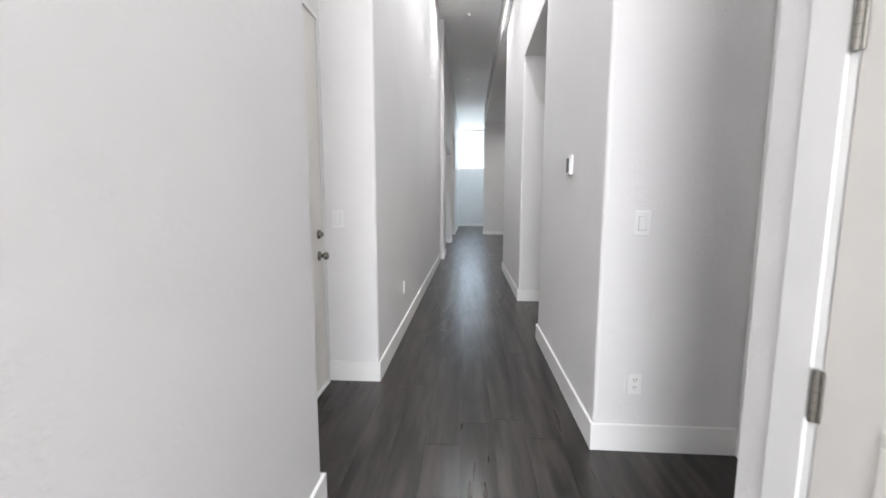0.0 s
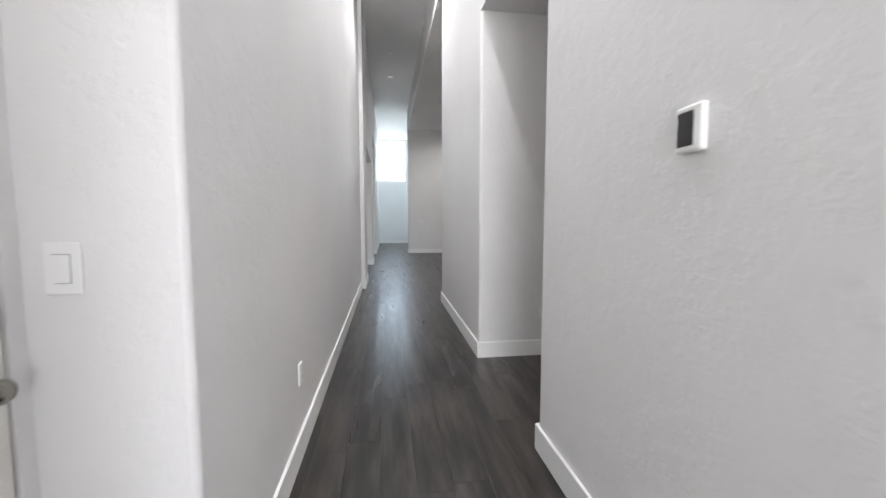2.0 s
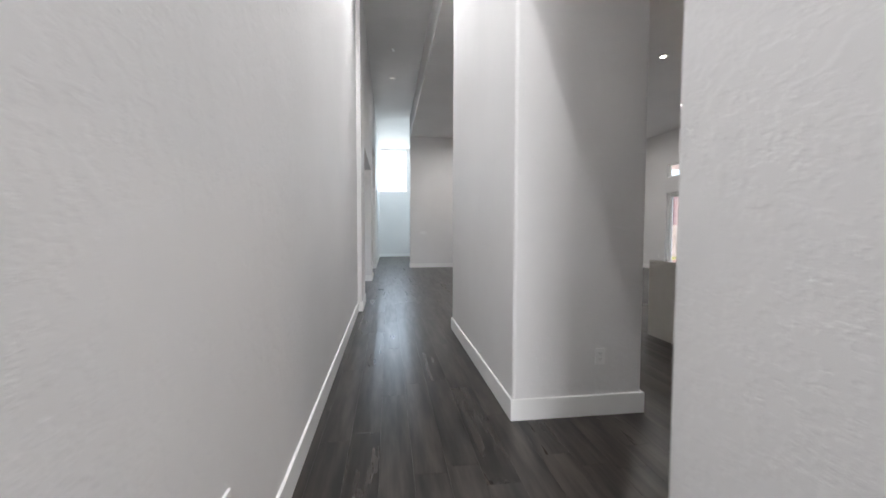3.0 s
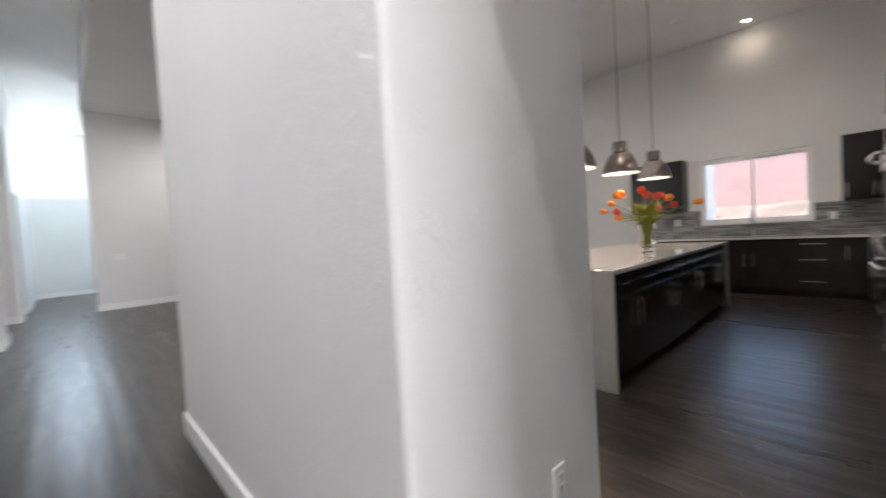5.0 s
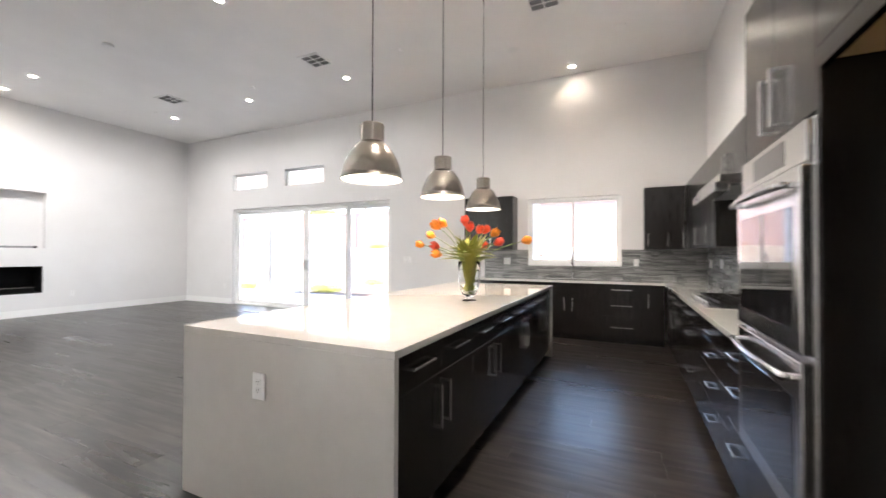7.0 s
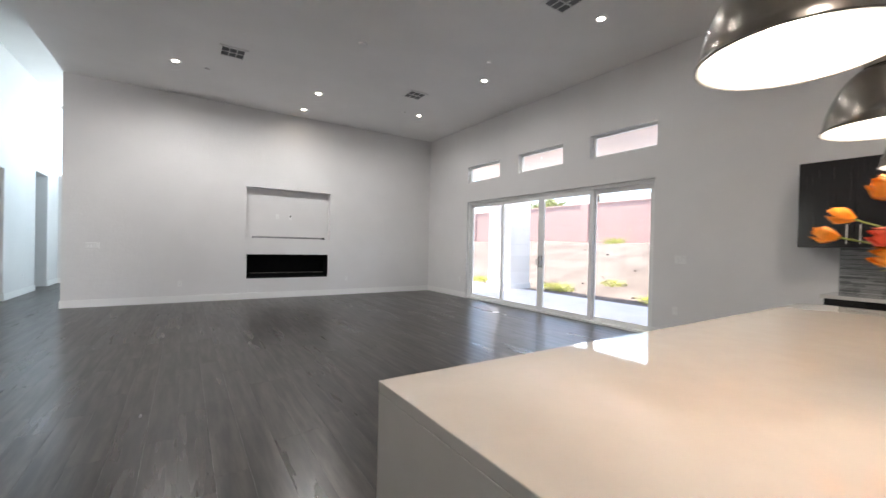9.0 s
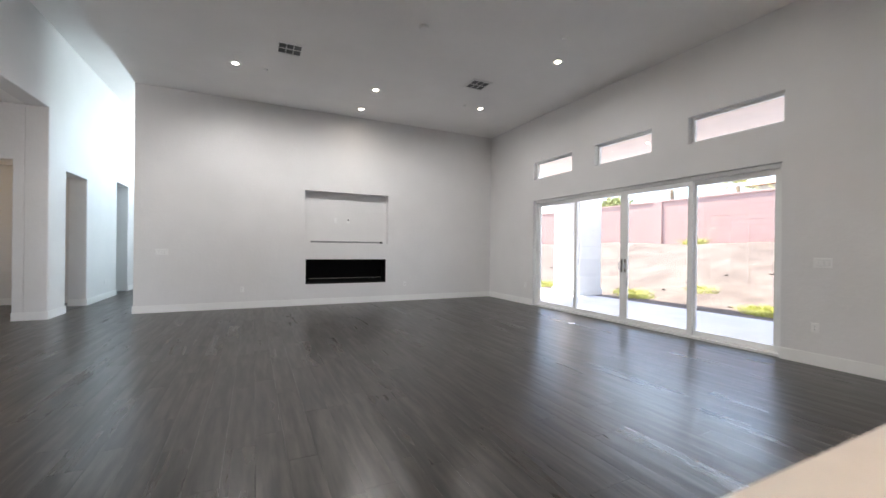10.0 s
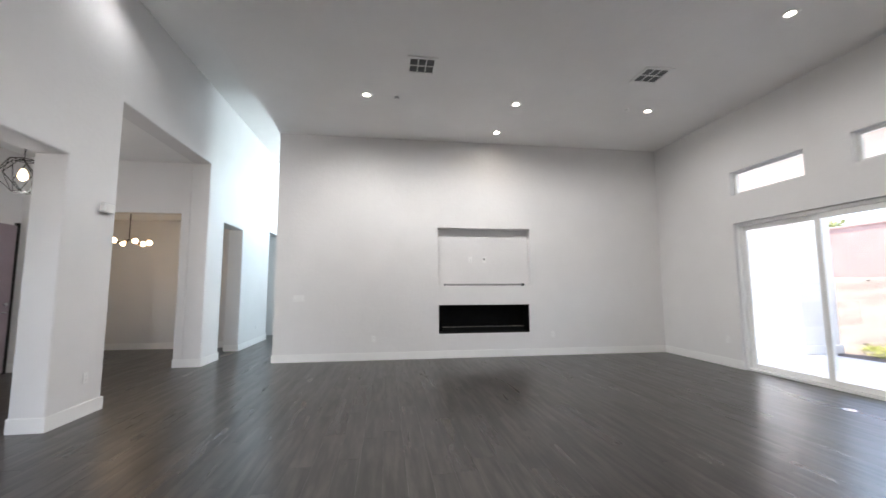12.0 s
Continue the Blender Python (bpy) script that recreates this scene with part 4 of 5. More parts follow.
for z0, z1 in ((1.02, 1.60), (0.48, 1.00)):
    od = part("oven_door", box(0.015, 0.74, -0.040, -0.004, z0, z1, 0.005), M_STEEL, oven)
    part("window", box(0.075, 0.68, -0.042, -0.039, z0 + 0.07, z1 - 0.12, 0.002, 1), M_BLACKGLASS, od, "black oven glass")
    bm = bmesh.new()
    hz = z1 - 0.055
    pts = [(0.05 + 0.655 * i / 10, -0.072 - 0.022 * math.sin(math.pi * i / 10), hz) for i in range(11)]
    add_tube(bm, pts, 0.013, 12)
    for u in (0.065, 0.69):
        add_box(bm, u - 0.012, u + 0.012, -0.075, -0.039, hz - 0.010, hz + 0.010, 0.003)
    bmesh.ops.recalc_face_normals(bm, faces=bm.faces)
    part("oven_handle", bm, M_CHROME, od, "curved polished handle", True)

fridge_bay = thing("refrigerator_bay", 3.08, 4.40, 0.0, "empty espresso wood refrigerator bay with a cabinet above", "cabinet", rz=180)
part("end_panel", box(1.045, 1.08, -0.025, 0.585, 0.0, 2.46, 0.002), M_ESP, fridge_bay)
part("cabinet_body", box(0.001, 1.044, 0.021, 0.585, 1.932, 2.46), M_ESP, fridge_bay)
part("underside", box(0.004, 1.042, 0.024, 0.585, 1.893, 1.931), M_RAWWOOD, fridge_bay, "raw plywood underside")
part("bottom_rail", box(0.001, 1.044, 0.0, 0.023, 1.872, 1.932), M_ESP, fridge_bay)
for j in (0, 1):
    a = 0.002 + 0.521 * j
    dd = part("door", box(a, a + 0.519, 0.0, 0.0195, 1.934, 2.455, 0.0015, 1), M_ESP, fridge_bay)
    bar_handle(dd, "v", 0.5225 + (0.06 if j else -0.06), 1.97, 2.17)


# mosaic backsplash: thin strips, each with its own edges
def mosaic(axis, face, u0, u1, z0, z1, holes=()):
    bm = bmesh.new()
    rng = random.Random(5 if axis == "x" else 9)
    z = z0
    while z < z1 - 0.004:
        h = min(rng.choice((0.014, 0.022, 0.030)), z1 - z)
        u = u0 - rng.random() * 0.15
        while u < u1:
            w = rng.choice((0.10, 0.15, 0.20, 0.30))
            a, b = max(u, u0) + 0.0008, min(u + w, u1) - 0.0008
            u += w
            for c, d, e, f in holes:
                if e < z + h / 2 < f:
                    if a < d < b:
                        a = d
                    elif a < c < b:
                        b = c
                    elif c <= a and b <= d:
                        b = a
            if b - a < 0.006:
                continue
            t = 0.009 + rng.random() * 0.004
            if axis == "x":
                add_box(bm, face - t, face - 0.001, a, b, z + 0.0007, z + h - 0.0007)
            else:
                add_box(bm, a, b, face + 0.001, face + t, z + 0.0007, z + h - 0.0007)
        z += h
    return bm


bs = thing("backsplash", EX, 5.9, TOP, "grey linear strip mosaic backsplash behind the counter", "backsplash")
for ax, face, u0, u1, z1, holes in (("x", EX, KY + 0.014, 7.30, 1.405, ((4.974, 6.491, 1.136, 3),)), ("y", KY, 3.87, EX - 0.014, 1.405, ()), ("y", KY, 5.06, 6.115, 1.80, ((0, 9, 0, 1.405),))):
    o = part("mosaic", mosaic(ax, face, u0, u1, TOP + 0.001, z1, holes), M_MOSAIC)
    o.parent = bs
    o.matrix_parent_inverse = bs.matrix_world.inverted()
    tagged(o, kind="stuff")


# ---- windows ----
def win_frame(t, u0, u1, z0, z1, w=0.045, d0=0.0, d1=0.06, name="frame"):
    bm = bmesh.new()
    for a, b, c, d in ((u0, u1, z0, z0 + w), (u0, u1, z1 - w, z1), (u0, u0 + w, z0 + w, z1 - w), (u1 - w, u1, z0 + w, z1 - w)):
        add_box(bm, a, b, d0, d1, c, d, 0.002, 1)
    return part(name, bm, M_TRIM, t)


def pane(t, u0, u1, z0, z1, d):
    p = part("pane", box(u0, u1, d, d + 0.005, z0, z1), M_GLASS, t, "clear glass")
    p.visible_shadow = False
    return p


kw = tagged(thing("window_1", EX + 0.022, 6.49, 0.0, "white-framed sliding kitchen window above the sink", "window", rz=-90), kind="structure")
win_frame(kw, 0.002, 1.513, 1.147, 2.298, 0.045, 0.0, 0.07)
win_frame(kw, 0.045, 0.78, 1.192, 2.253, 0.035, 0.008, 0.03, "sash")
win_frame(kw, 0.745, 1.468, 1.192, 2.253, 0.03, 0.036, 0.06, "sash")
pane(kw, 0.078, 0.747, 1.225, 2.22, 0.016)
pane(kw, 0.773, 1.44, 1.22, 2.225, 0.045)
part("sill", box(0.002, 1.513, -0.034, 0.0, 1.137, 1.147, 0.002), M_TRIM, kw)
for k, (y_hi, y_lo) in enumerate(((10.575, 9.37), (12.405, 11.19), (14.235, 13.01))):
    tw = tagged(thing("window_%d" % (k + 2), EX + 0.09, y_hi, 0.0, "fixed white-framed transom window above the sliding doors", "window", "transom windows", rz=-90), kind="structure")
    w = y_hi - y_lo
    win_frame(tw, 0.002, w - 0.002, 2.957, 3.358, 0.038)
    pane(tw, 0.036, w - 0.036, 2.993, 3.322, 0.03)

sl = tagged(thing("door_4", EX + 0.05, 14.23, 0.0, "four-panel white-framed sliding glass door, closed", "sliding door", rz=-90), kind="structure")
SW = 4.845
bm = bmesh.new()
add_box(bm, 0.002, SW - 0.002, 0.0, 0.115, 2.405, 2.458)
add_box(bm, 0.002, SW - 0.002, -0.02, 0.115, 0.001, 0.035)
add_box(bm, 0.002, 0.045, 0.0, 0.115, 0.035, 2.405)
add_box(bm, SW - 0.045, SW - 0.002, 0.0, 0.115, 0.035, 2.405)
part("outer_frame", bm, M_TRIM, sl)
for k, (a, b, d) in enumerate(((0.045, 1.29, 0.065), (1.235, 2.465, 0.015), (2.465, 3.70, 0.015), (3.645, SW - 0.045, 0.065))):
    win_frame(sl, a, b, 0.04, 2.40, 0.075, d, d + 0.042, "sash")
    pane(sl, a + 0.073, b - 0.073, 0.113, 2.327, d + 0.018)
for u in (2.43, 2.50):
    plate = part("handle_plate", box(u - 0.018, u + 0.018, 0.008, 0.015, 0.93, 1.17, 0.003), M_NICKEL, sl, "satin metal lock plate")
    part("pull_handle", tube([(u, 0.01, 0.96), (u + (0.03 if u > 2.46 else -0.03), -0.035, 0.98), (u + (0.03 if u > 2.46 else -0.03), -0.035, 1.10), (u, 0.01, 1.12)], 0.008, 10), M_CHROME, plate, "chrome pull handle", True)

rw = tagged(thing("window_5", -0.62, 21.87, 0.0, "high white-framed window in the hall's end wall", "window"), kind="structure")
win_frame(rw, 0.002, 1.338, 3.102, 5.098, 0.04)

# ---- island lamps and flowers ----
def pendant(x, y, low):
    t = thing("pendant_lamp", x, y, C, "brushed nickel dome pendant lamp, lit, over the island", "pendant lamp", "island pendant lamps")
    zb = low - C
    part("canopy", lathe([(0.0, 0.0), (0.062, 0.0), (0.062, -0.012), (0.05, -0.026), (0.0, -0.028)], 28), M_STEEL, t, smooth=True)
    part("cord", tube([(0, 0, -0.02), (0, 0, zb + 0.36)], 0.0045, 8), M_CORD, t, "thin dark cord")
    part("neck", lathe([(0.0, zb + 0.362), (0.074, zb + 0.362), (0.078, zb + 0.356), (0.078, zb + 0.245), (0.072, zb + 0.24), (0.0, zb + 0.24)], 36), M_SHADE, t)
    outer = [(0.078, 0.242), (0.098, 0.231), (0.117, 0.211), (0.134, 0.188), (0.148, 0.164), (0.160, 0.140), (0.170, 0.117), (0.178, 0.094), (0.185, 0.070), (0.191, 0.040), (0.195, 0.012), (0.203, 0.006), (0.204, 0.0)]
    prof = [(r, zb + z) for r, z in outer] + [(r - 0.004, zb + z) for r, z in outer[::-1]]
    part("shade", lathe(prof, 64, True), M_SHADE, t, smooth=True)
    inner = [(r - 0.006, zb + z) for r, z in outer[::-1]] + [(0.0, zb + 0.236)]
    part("reflector", lathe(inner, 48), M_TRIM, t, "white enamel inside", True)
    part("bulb", lathe([(0.0, zb + 0.035), (0.03, zb + 0.04), (0.05, zb + 0.06), (0.056, zb + 0.09), (0.045, zb + 0.125), (0.02, zb + 0.16), (0.0, zb + 0.165)], 20), M_BULB, t, "glowing frosted bulb", True)
    ob = new("pendant_beam", bpy.data.lights.new("pendant_beam", "SPOT"))
    ob.data.energy, ob.data.spot_size, ob.data.spot_blend, ob.data.shadow_soft_size, ob.data.color = PENDANT_W, radians(125), 0.5, 0.055, (1.0, 0.57, 0.30)
    ob.matrix_world = look((x, y, low + 0.03), (x, y, 0))
    return t


for x, low in ((3.70, 1.805), (4.79, 1.835), (5.90, 1.84)):
    pendant(x, 6.41, low)

vase = thing("glass_vase", 4.76, 6.14, TOP, "clear glass vase of tulips standing on the island", "vase")
vo = [(0.0, 0.0), (0.052, 0.0), (0.056, 0.006), (0.046, 0.014), (0.030, 0.024), (0.034, 0.034), (0.060, 0.055), (0.076, 0.09), (0.086, 0.15), (0.090, 0.21), (0.091, 0.285)]
vi = [(0.0875, 0.285), (0.0865, 0.21), (0.0825, 0.15), (0.0725, 0.09), (0.056, 0.057), (0.030, 0.045), (0.0, 0.042)]
VS = 1.2
vo, vi = [(r * 1.08, z * VS) for r, z in vo], [(r * 1.08, z * VS) for r, z in vi]
part("glass", lathe(vo + vi, 40), M_VASE, vase, "clear glass", True).visible_shadow = False
part("water", lathe([(0.0, 0.056), (0.030, 0.060), (0.057, 0.073), (0.074, 0.109), (0.080, 0.136), (0.0, 0.136)], 32), M_WATER, vase, "cloudy water", True).visible_shadow = False
bm = bmesh.new()
rng = random.Random(3)
for k in range(26):
    a, r = rng.random() * 6.28, rng.random() ** 0.5 * 0.04
    p = Vector((r * math.cos(a), r * math.sin(a), 0.070 + rng.random() * 0.035))
    mat = Matrix.Translation(p) @ Matrix.Rotation(rng.random() * 3, 4, "X") @ Matrix.Diagonal((0.011, 0.009, 0.008, 1))
    bmesh.ops.create_icosphere(bm, subdivisions=1, radius=1.0, matrix=mat)
part("pebbles", bm, M_STONES, vase, "pale glass pebbles")

RIGHT, DEEP = Vector((0.287, -0.958, 0)), Vector((0.958, 0.287, 0))


def tulip_head(size):
    """Six cupped petals round a core."""
    bm = bmesh.new()
    for k in range(6):
        a = k * math.pi / 3 + (0.2 if k % 2 else 0)
        rr = 1.0 if k % 2 else 0.92
        grid = []
        for i in range(6):
            v = i / 5
            rad = rr * size * (0.12 + 0.40 * math.sin(min(1, v * 1.25) * math.pi * 0.62)) * (1 - 0.35 * max(0, v - 0.6) / 0.4)
            half = 0.62 * math.sin(math.pi * (0.12 + 0.80 * v)) ** 0.8
            row = []
            for j in range(5):
                b = a + half * (j / 2 - 1)
                row.append(bm.verts.new((rad * math.cos(b), rad * math.sin(b), size * (1.15 * v - 0.04 * abs(j - 2)))))
            grid.append(row)
        for i in range(5):
            for j in range(4):
                bm.faces.new((grid[i][j], grid[i][j + 1], grid[i + 1][j + 1], grid[i + 1][j]))
    return bm


def blade(bm, p0, p1, p2, w):
    """One strap leaf along a bent line."""
    rows = []
    n = 7
    for i in range(n):
        s = i / (n - 1)
        c = p0.lerp(p1, s).lerp(p1.lerp(p2, s), s)
        d = (p1.lerp(p2, s) - p0.lerp(p1, s)).normalized()
        side = d.cross(Vector((0, 0, 1)))
        side = side.normalized() if side.length > 1e-3 else Vector((1, 0, 0))
        ww = w * math.sin(math.pi * min(0.97, 0.18 + 0.82 * s)) ** 0.8
        up = side.cross(d) * ww * 0.35
        rows.append([bm.verts.new(c - side * ww + up), bm.verts.new(c), bm.verts.new(c + side * ww + up)])
    for a, b in zip(rows, rows[1:]):
        for j in range(2):
            bm.faces.new((a[j], a[j + 1], b[j + 1], b[j]))


TULIPS = [(-0.245, 0.665, 0.075, 0), (-0.215, 0.690, 0.072, 0), (-0.335, 0.600, 0.066, 0), (-0.395, 0.515, 0.060, 0), (-0.250, 0.500, 0.064, 1), (-0.232, 0.440, 0.070, 0),
          (-0.030, 0.690, 0.068, 1), (0.012, 0.635, 0.066, 1), (0.085, 0.615, 0.062, 1), (0.118, 0.625, 0.064, 1), (0.188, 0.600, 0.066, 0), (0.215, 0.530, 0.066, 1), (0.100, 0.500, 0.060, 1), (0.455, 0.560, 0.072, 0)]
rng = random.Random(8)
for u, h, size, red in TULIPS:
    size *= 1.17
    t = thing("tulip", 4.76, 6.14, TOP, "%s tulip leaning out of the glass vase" % ("red" if red else "orange"), "flower", "tulips in the vase")
    dep = rng.uniform(-0.16, 0.16)
    base = Vector((rng.uniform(-0.02, 0.02), rng.uniform(-0.02, 0.02), 0.07))
    tip = RIGHT * u + DEEP * dep + Vector((0, 0, h - size * 0.5))
    rim = Vector((tip.x * 0.14, tip.y * 0.14, 0.345))
    pts = [base, rim]
    for i in range(1, 6):
        s = i / 5
        q = rim.lerp(Vector((tip.x * 0.45, tip.y * 0.45, rim.z + (tip.z - rim.z) * 0.65)), s).lerp(Vector((tip.x * 0.45, tip.y * 0.45, rim.z + (tip.z - rim.z) * 0.65)).lerp(tip, s), s)
        pts.append(q)
    part("stem", tube(pts, 0.0034, 7), M_STEM, t, "green stem", True)
    d = (pts[-1] - pts[-2]).normalized()
    head = part("blossom", tulip_head(size), M_PETAL_R if red else M_PETAL_O, t, "", True)
    head.matrix_basis = Matrix.Translation(tip) @ (Vector((0, 0, 1)).rotation_difference(d)).to_matrix().to_4x4()
leaves = thing("tulip_leaves", 4.76, 6.14, TOP, "broad yellow-green tulip leaves in the glass vase", "leaves")
for k in range(46):
    a = k * 2.4
    r = 0.05 + 0.14 * rng.random()
    hgt = 0.43 + 0.15 * rng.random()
    if k % 2 == 0:
        hgt, r = 0.35 + 0.16 * rng.random(), 0.16 + 0.15 * rng.random()
    p0 = Vector((0.015 * math.cos(a), 0.015 * math.sin(a), 0.10 if k % 12 == 0 else 0.29 + 0.05 * rng.random()))
    p1 = Vector((0.055 * math.cos(a), 0.055 * math.sin(a), 0.37 + 0.1 * rng.random()))
    p2 = Vector((r * math.cos(a), r * math.sin(a), hgt))
    bm = bmesh.new()
    blade(bm, p0, p1, p2, 0.032 + 0.028 * rng.random())
    part("leaf", bm, M_LEAF, leaves, smooth=True)

# ---- fireplace wall ----
fp = thing("linear_fireplace", 4.62, FY, 0.475, "long black linear gas fireplace set in the wall", "fireplace")
bm = bmesh.new()
add_box(bm, -0.935, 0.935, 0.30, 0.32, 0.0, 0.56)
add_box(bm, -0.935, 0.935, 0.0, 0.30, 0.0, 0.02)
add_box(bm, -0.935, 0.935, 0.0, 0.30, 0.54, 0.56)
add_box(bm, -0.935, -0.915, 0.0, 0.30, 0.02, 0.54)
add_box(bm, 0.915, 0.935, 0.0, 0.30, 0.02, 0.54)
part("firebox", bm, M_FIREBOX, fp)
part("burner_tray", box(-0.84, 0.84, 0.08, 0.20, 0.02, 0.125, 0.004), M_FIREBOX, fp)
part("burner_rail", box(-0.85, 0.85, 0.072, 0.080, 0.11, 0.128, 0.002), M_NICKEL, fp, "thin metal rail")
bm = bmesh.new()
for k in range(60):
    mat = Matrix.Translation((-0.82 + 1.64 * rng.random(), 0.10 + 0.08 * rng.random(), 0.127)) @ Matrix.Rotation(rng.random() * 3, 4, "Z") @ Matrix.Diagonal((0.014, 0.010, 0.008, 1))
    bmesh.ops.create_icosphere(bm, subdivisions=1, radius=1.0, matrix=mat)
tagged(part("fire_glass", bm, M_FIREGLASS, fp, "dark crushed fire glass"), kind="stuff")

cable = thing("cable_bundle", 4.62, FY + 0.07, 1.415, "loose grey cables lying on the niche ledge", "cable")
for k in range(5):
    pts = [(-0.82 + 1.62 * i / 26, 0.03 * math.sin(i * 0.8 + k * 1.9) + 0.012 * k - 0.02, 0.010 + 0.012 * (k % 3) + 0.006 * abs(math.sin(i * 1.1 + k))) for i in range(27)]
    part("cord", tube(pts, 0.008, 7), M_GREYDUCT, cable, smooth=True)
part("plug", box(0.80, 0.86, -0.03, 0.03, 0.0, 0.05, 0.006), M_DARK, cable, "black plug")

floor_box = thing("floor_outlet", 7.80, 12.15, 0.0, "round pale metal floor outlet cover near the sliding doors", "floor outlet")
part("cover", lathe([(0.0, 0.006), (0.055, 0.006), (0.066, 0.001), (0.066, 0.0), (0.0, 0.0)], 28), M_CHROME, floor_box)
part("flap", box(-0.03, 0.03, -0.02, 0.02, 0.006, 0.008, 0.001, 1), M_STEEL, floor_box)

# ---- foyer and den ----
fd = tagged(thing("door_5", -3.6, 15.83, 0.0, "tall mauve front door with a black lever handle", "front door", rz=90), kind="structure")
part("frame", box(0.0, 0.05, -0.05, 0.0, 0.0, 2.50, 0.003), M_BLACKMETAL, fd, "dark door frame")
part("leaf", box(-1.02, -0.002, -0.045, -0.005, 0.01, 2.45, 0.003), M_FRONTDOOR, fd)
part("lever", tube([(-0.08, -0.05, 1.0), (-0.08, -0.10, 1.0), (-0.20, -0.10, 1.0)], 0.010, 10), M_CHROME, fd, "chrome lever", True)
part("deadbolt", lathe([(0, 0.02), (0.03, 0.018), (0.032, 0), (0, 0)], 20), M_CHROME, fd, "chrome deadbolt", True).matrix_basis = pose(-0.08, -0.047, 1.13, 90)

cage = thing("foyer_pendant", -2.1, 14.06, 3.69, "black wire cage pendant lamp with a lit bulb", "pendant lamp")
part("rod", tube([(0, 0, 0), (0, 0, -0.62)], 0.006, 8), M_BLACKMETAL, cage)
part("canopy", lathe([(0, 0), (0.06, 0), (0.06, -0.02), (0, -0.025)], 20), M_BLACKMETAL, cage)
part("bulb", lathe([(0, -0.90), (0.03, -0.885), (0.05, -0.85), (0.046, -0.80), (0.02, -0.74), (0, -0.74)], 20), M_AMBER, cage, "warm glowing bulb", True)
top = [(0.14 * math.cos(a), 0.14 * math.sin(a), -0.62) for a in [i * math.pi / 3 for i in range(6)]]
mid = [(0.27 * math.cos(a + 0.5), 0.27 * math.sin(a + 0.5), -0.85) for a in [i * math.pi / 3 for i in range(6)]]
low = [(0.10 * math.cos(a), 0.10 * math.sin(a), -1.05) for a in [i * math.pi / 3 for i in range(6)]]
bm = bmesh.new()
for i in range(6):
    j = (i + 1) % 6
    for a, b in ((top[i], top[j]), (top[i], mid[i]), (mid[i], top[j]), (mid[i], low[i]), (mid[i], low[j]), (low[i], low[j]), (top[i], (0, 0, -0.62))):
        add_tube(bm, [a, b], 0.005, 6)
part("wire_cage", bm, M_BLACKMETAL, cage)
ob = new("foyer_bulb", bpy.data.lights.new("foyer_bulb", "POINT"))
ob.data.energy, ob.data.shadow_soft_size, ob.data.color = 3, 0.09, WARM
ob.location = (-2.1, 14.06, 2.62)

ch = thing("den_chandelier", -2.55, 17.05, 2.98, "dark metal chandelier with round glowing bulbs in the den", "chandelier")
part("rod", tube([(0, 0, 0), (0, 0, -0.62)], 0.008, 8), M_BLACKMETAL, ch)
for k in range(6):
    a = k * math.pi / 3 + 0.3
    e = (0.34 * math.cos(a), 0.34 * math.sin(a), -0.66)
    part("arm", tube([(0, 0, -0.60), (e[0] * 0.6, e[1] * 0.6, -0.68), e], 0.008, 8), M_BLACKMETAL, ch, smooth=True)
    part("globe", lathe([(0, -0.05), (0.03, -0.042), (0.05, -0.01), (0.05, 0.02), (0.03, 0.05), (0, 0.06)], 16), M_AMBER, ch, "warm glowing round bulb", True).matrix_basis = pose(*e)
ob = new("den_bulbs", bpy.data.lights.new("den_bulbs", "POINT"))
ob.data.energy, ob.data.shadow_soft_size, ob.data.color = 0.6, 0.3, WARM
ob.location = (-2.55, 17.05, 2.2)

# ---- outdoors ----
def ground_height(x, y):
    s = min(1.0, max(0.0, (x - 12.1) / 7.4))
    s = s * s * (3 - 2 * s)
    return -0.10 + 1.78 * s + (0.05 * noise.noise(Vector((x * 0.9, y * 0.9, 0))) + 0.10 * noise.noise(Vector((x * 0.25, y * 0.25, 3)))) * min(1, max(0, x - 11.9))


bm = bmesh.new()
xs = [-400, -60, -5.0, 8.2, 11.0] + [11.6 + 0.35 * i for i in range(30)] + [24, 30, 45, 80, 160, 400]
ys = [-400, -120, -50, -20, -8] + [-4 + 0.6 * i for i in range(62)] + [36, 44, 60, 100, 180, 400]
grid = [[bm.verts.new((x, y, ground_height(x, y) if x < 25 else 1.6)) for y in ys] for x in xs]
for i in range(len(xs) - 1):
    for j in range(len(ys) - 1):
        bm.faces.new((grid[i][j], grid[i + 1][j], grid[i + 1][j + 1], grid[i][j + 1]))
tagged(part("ground", bm, M_GRAVEL, smooth=True), "pale desert gravel yard rising to a block wall", "ground", "", "structure")
tagged(part("patio_slab", box(EX + 0.17, 11.79, 2.0, 19.5, -0.2, -0.03, 0.01), M_CONCRETE), "grey concrete patio slab outside the sliding doors", "patio", "", "structure")
tagged(part("patio_roof", box(EX + 0.165, 12.2, 6.6, 16.7, 3.62, 3.95), M_SOFFIT), "stucco soffit of the covered patio", "patio roof", "", "structure")
tagged(part("eave", box(EX + 0.165, 9.35, 2.0, 6.598, 3.62, 3.95), M_SOFFIT), "stucco eave above the kitchen window", "eave", "", "structure")


def column(x0, x1, y0, y1):
    t = thing("patio_column", (x0 + x1) / 2, (y0 + y1) / 2, -0.03, "thick white stucco patio column", "column", "patio columns")
    w, d = (x1 - x0) / 2, (y1 - y0) / 2
    part("shaft", box(-w, w, -d, d, 0.0, 3.65, 0.03, 3), M_STUCCO, t)
    part("plinth", box(-w - 0.03, w + 0.03, -d - 0.03, d + 0.03, 0.0, 0.18, 0.012), M_STUCCO, t)


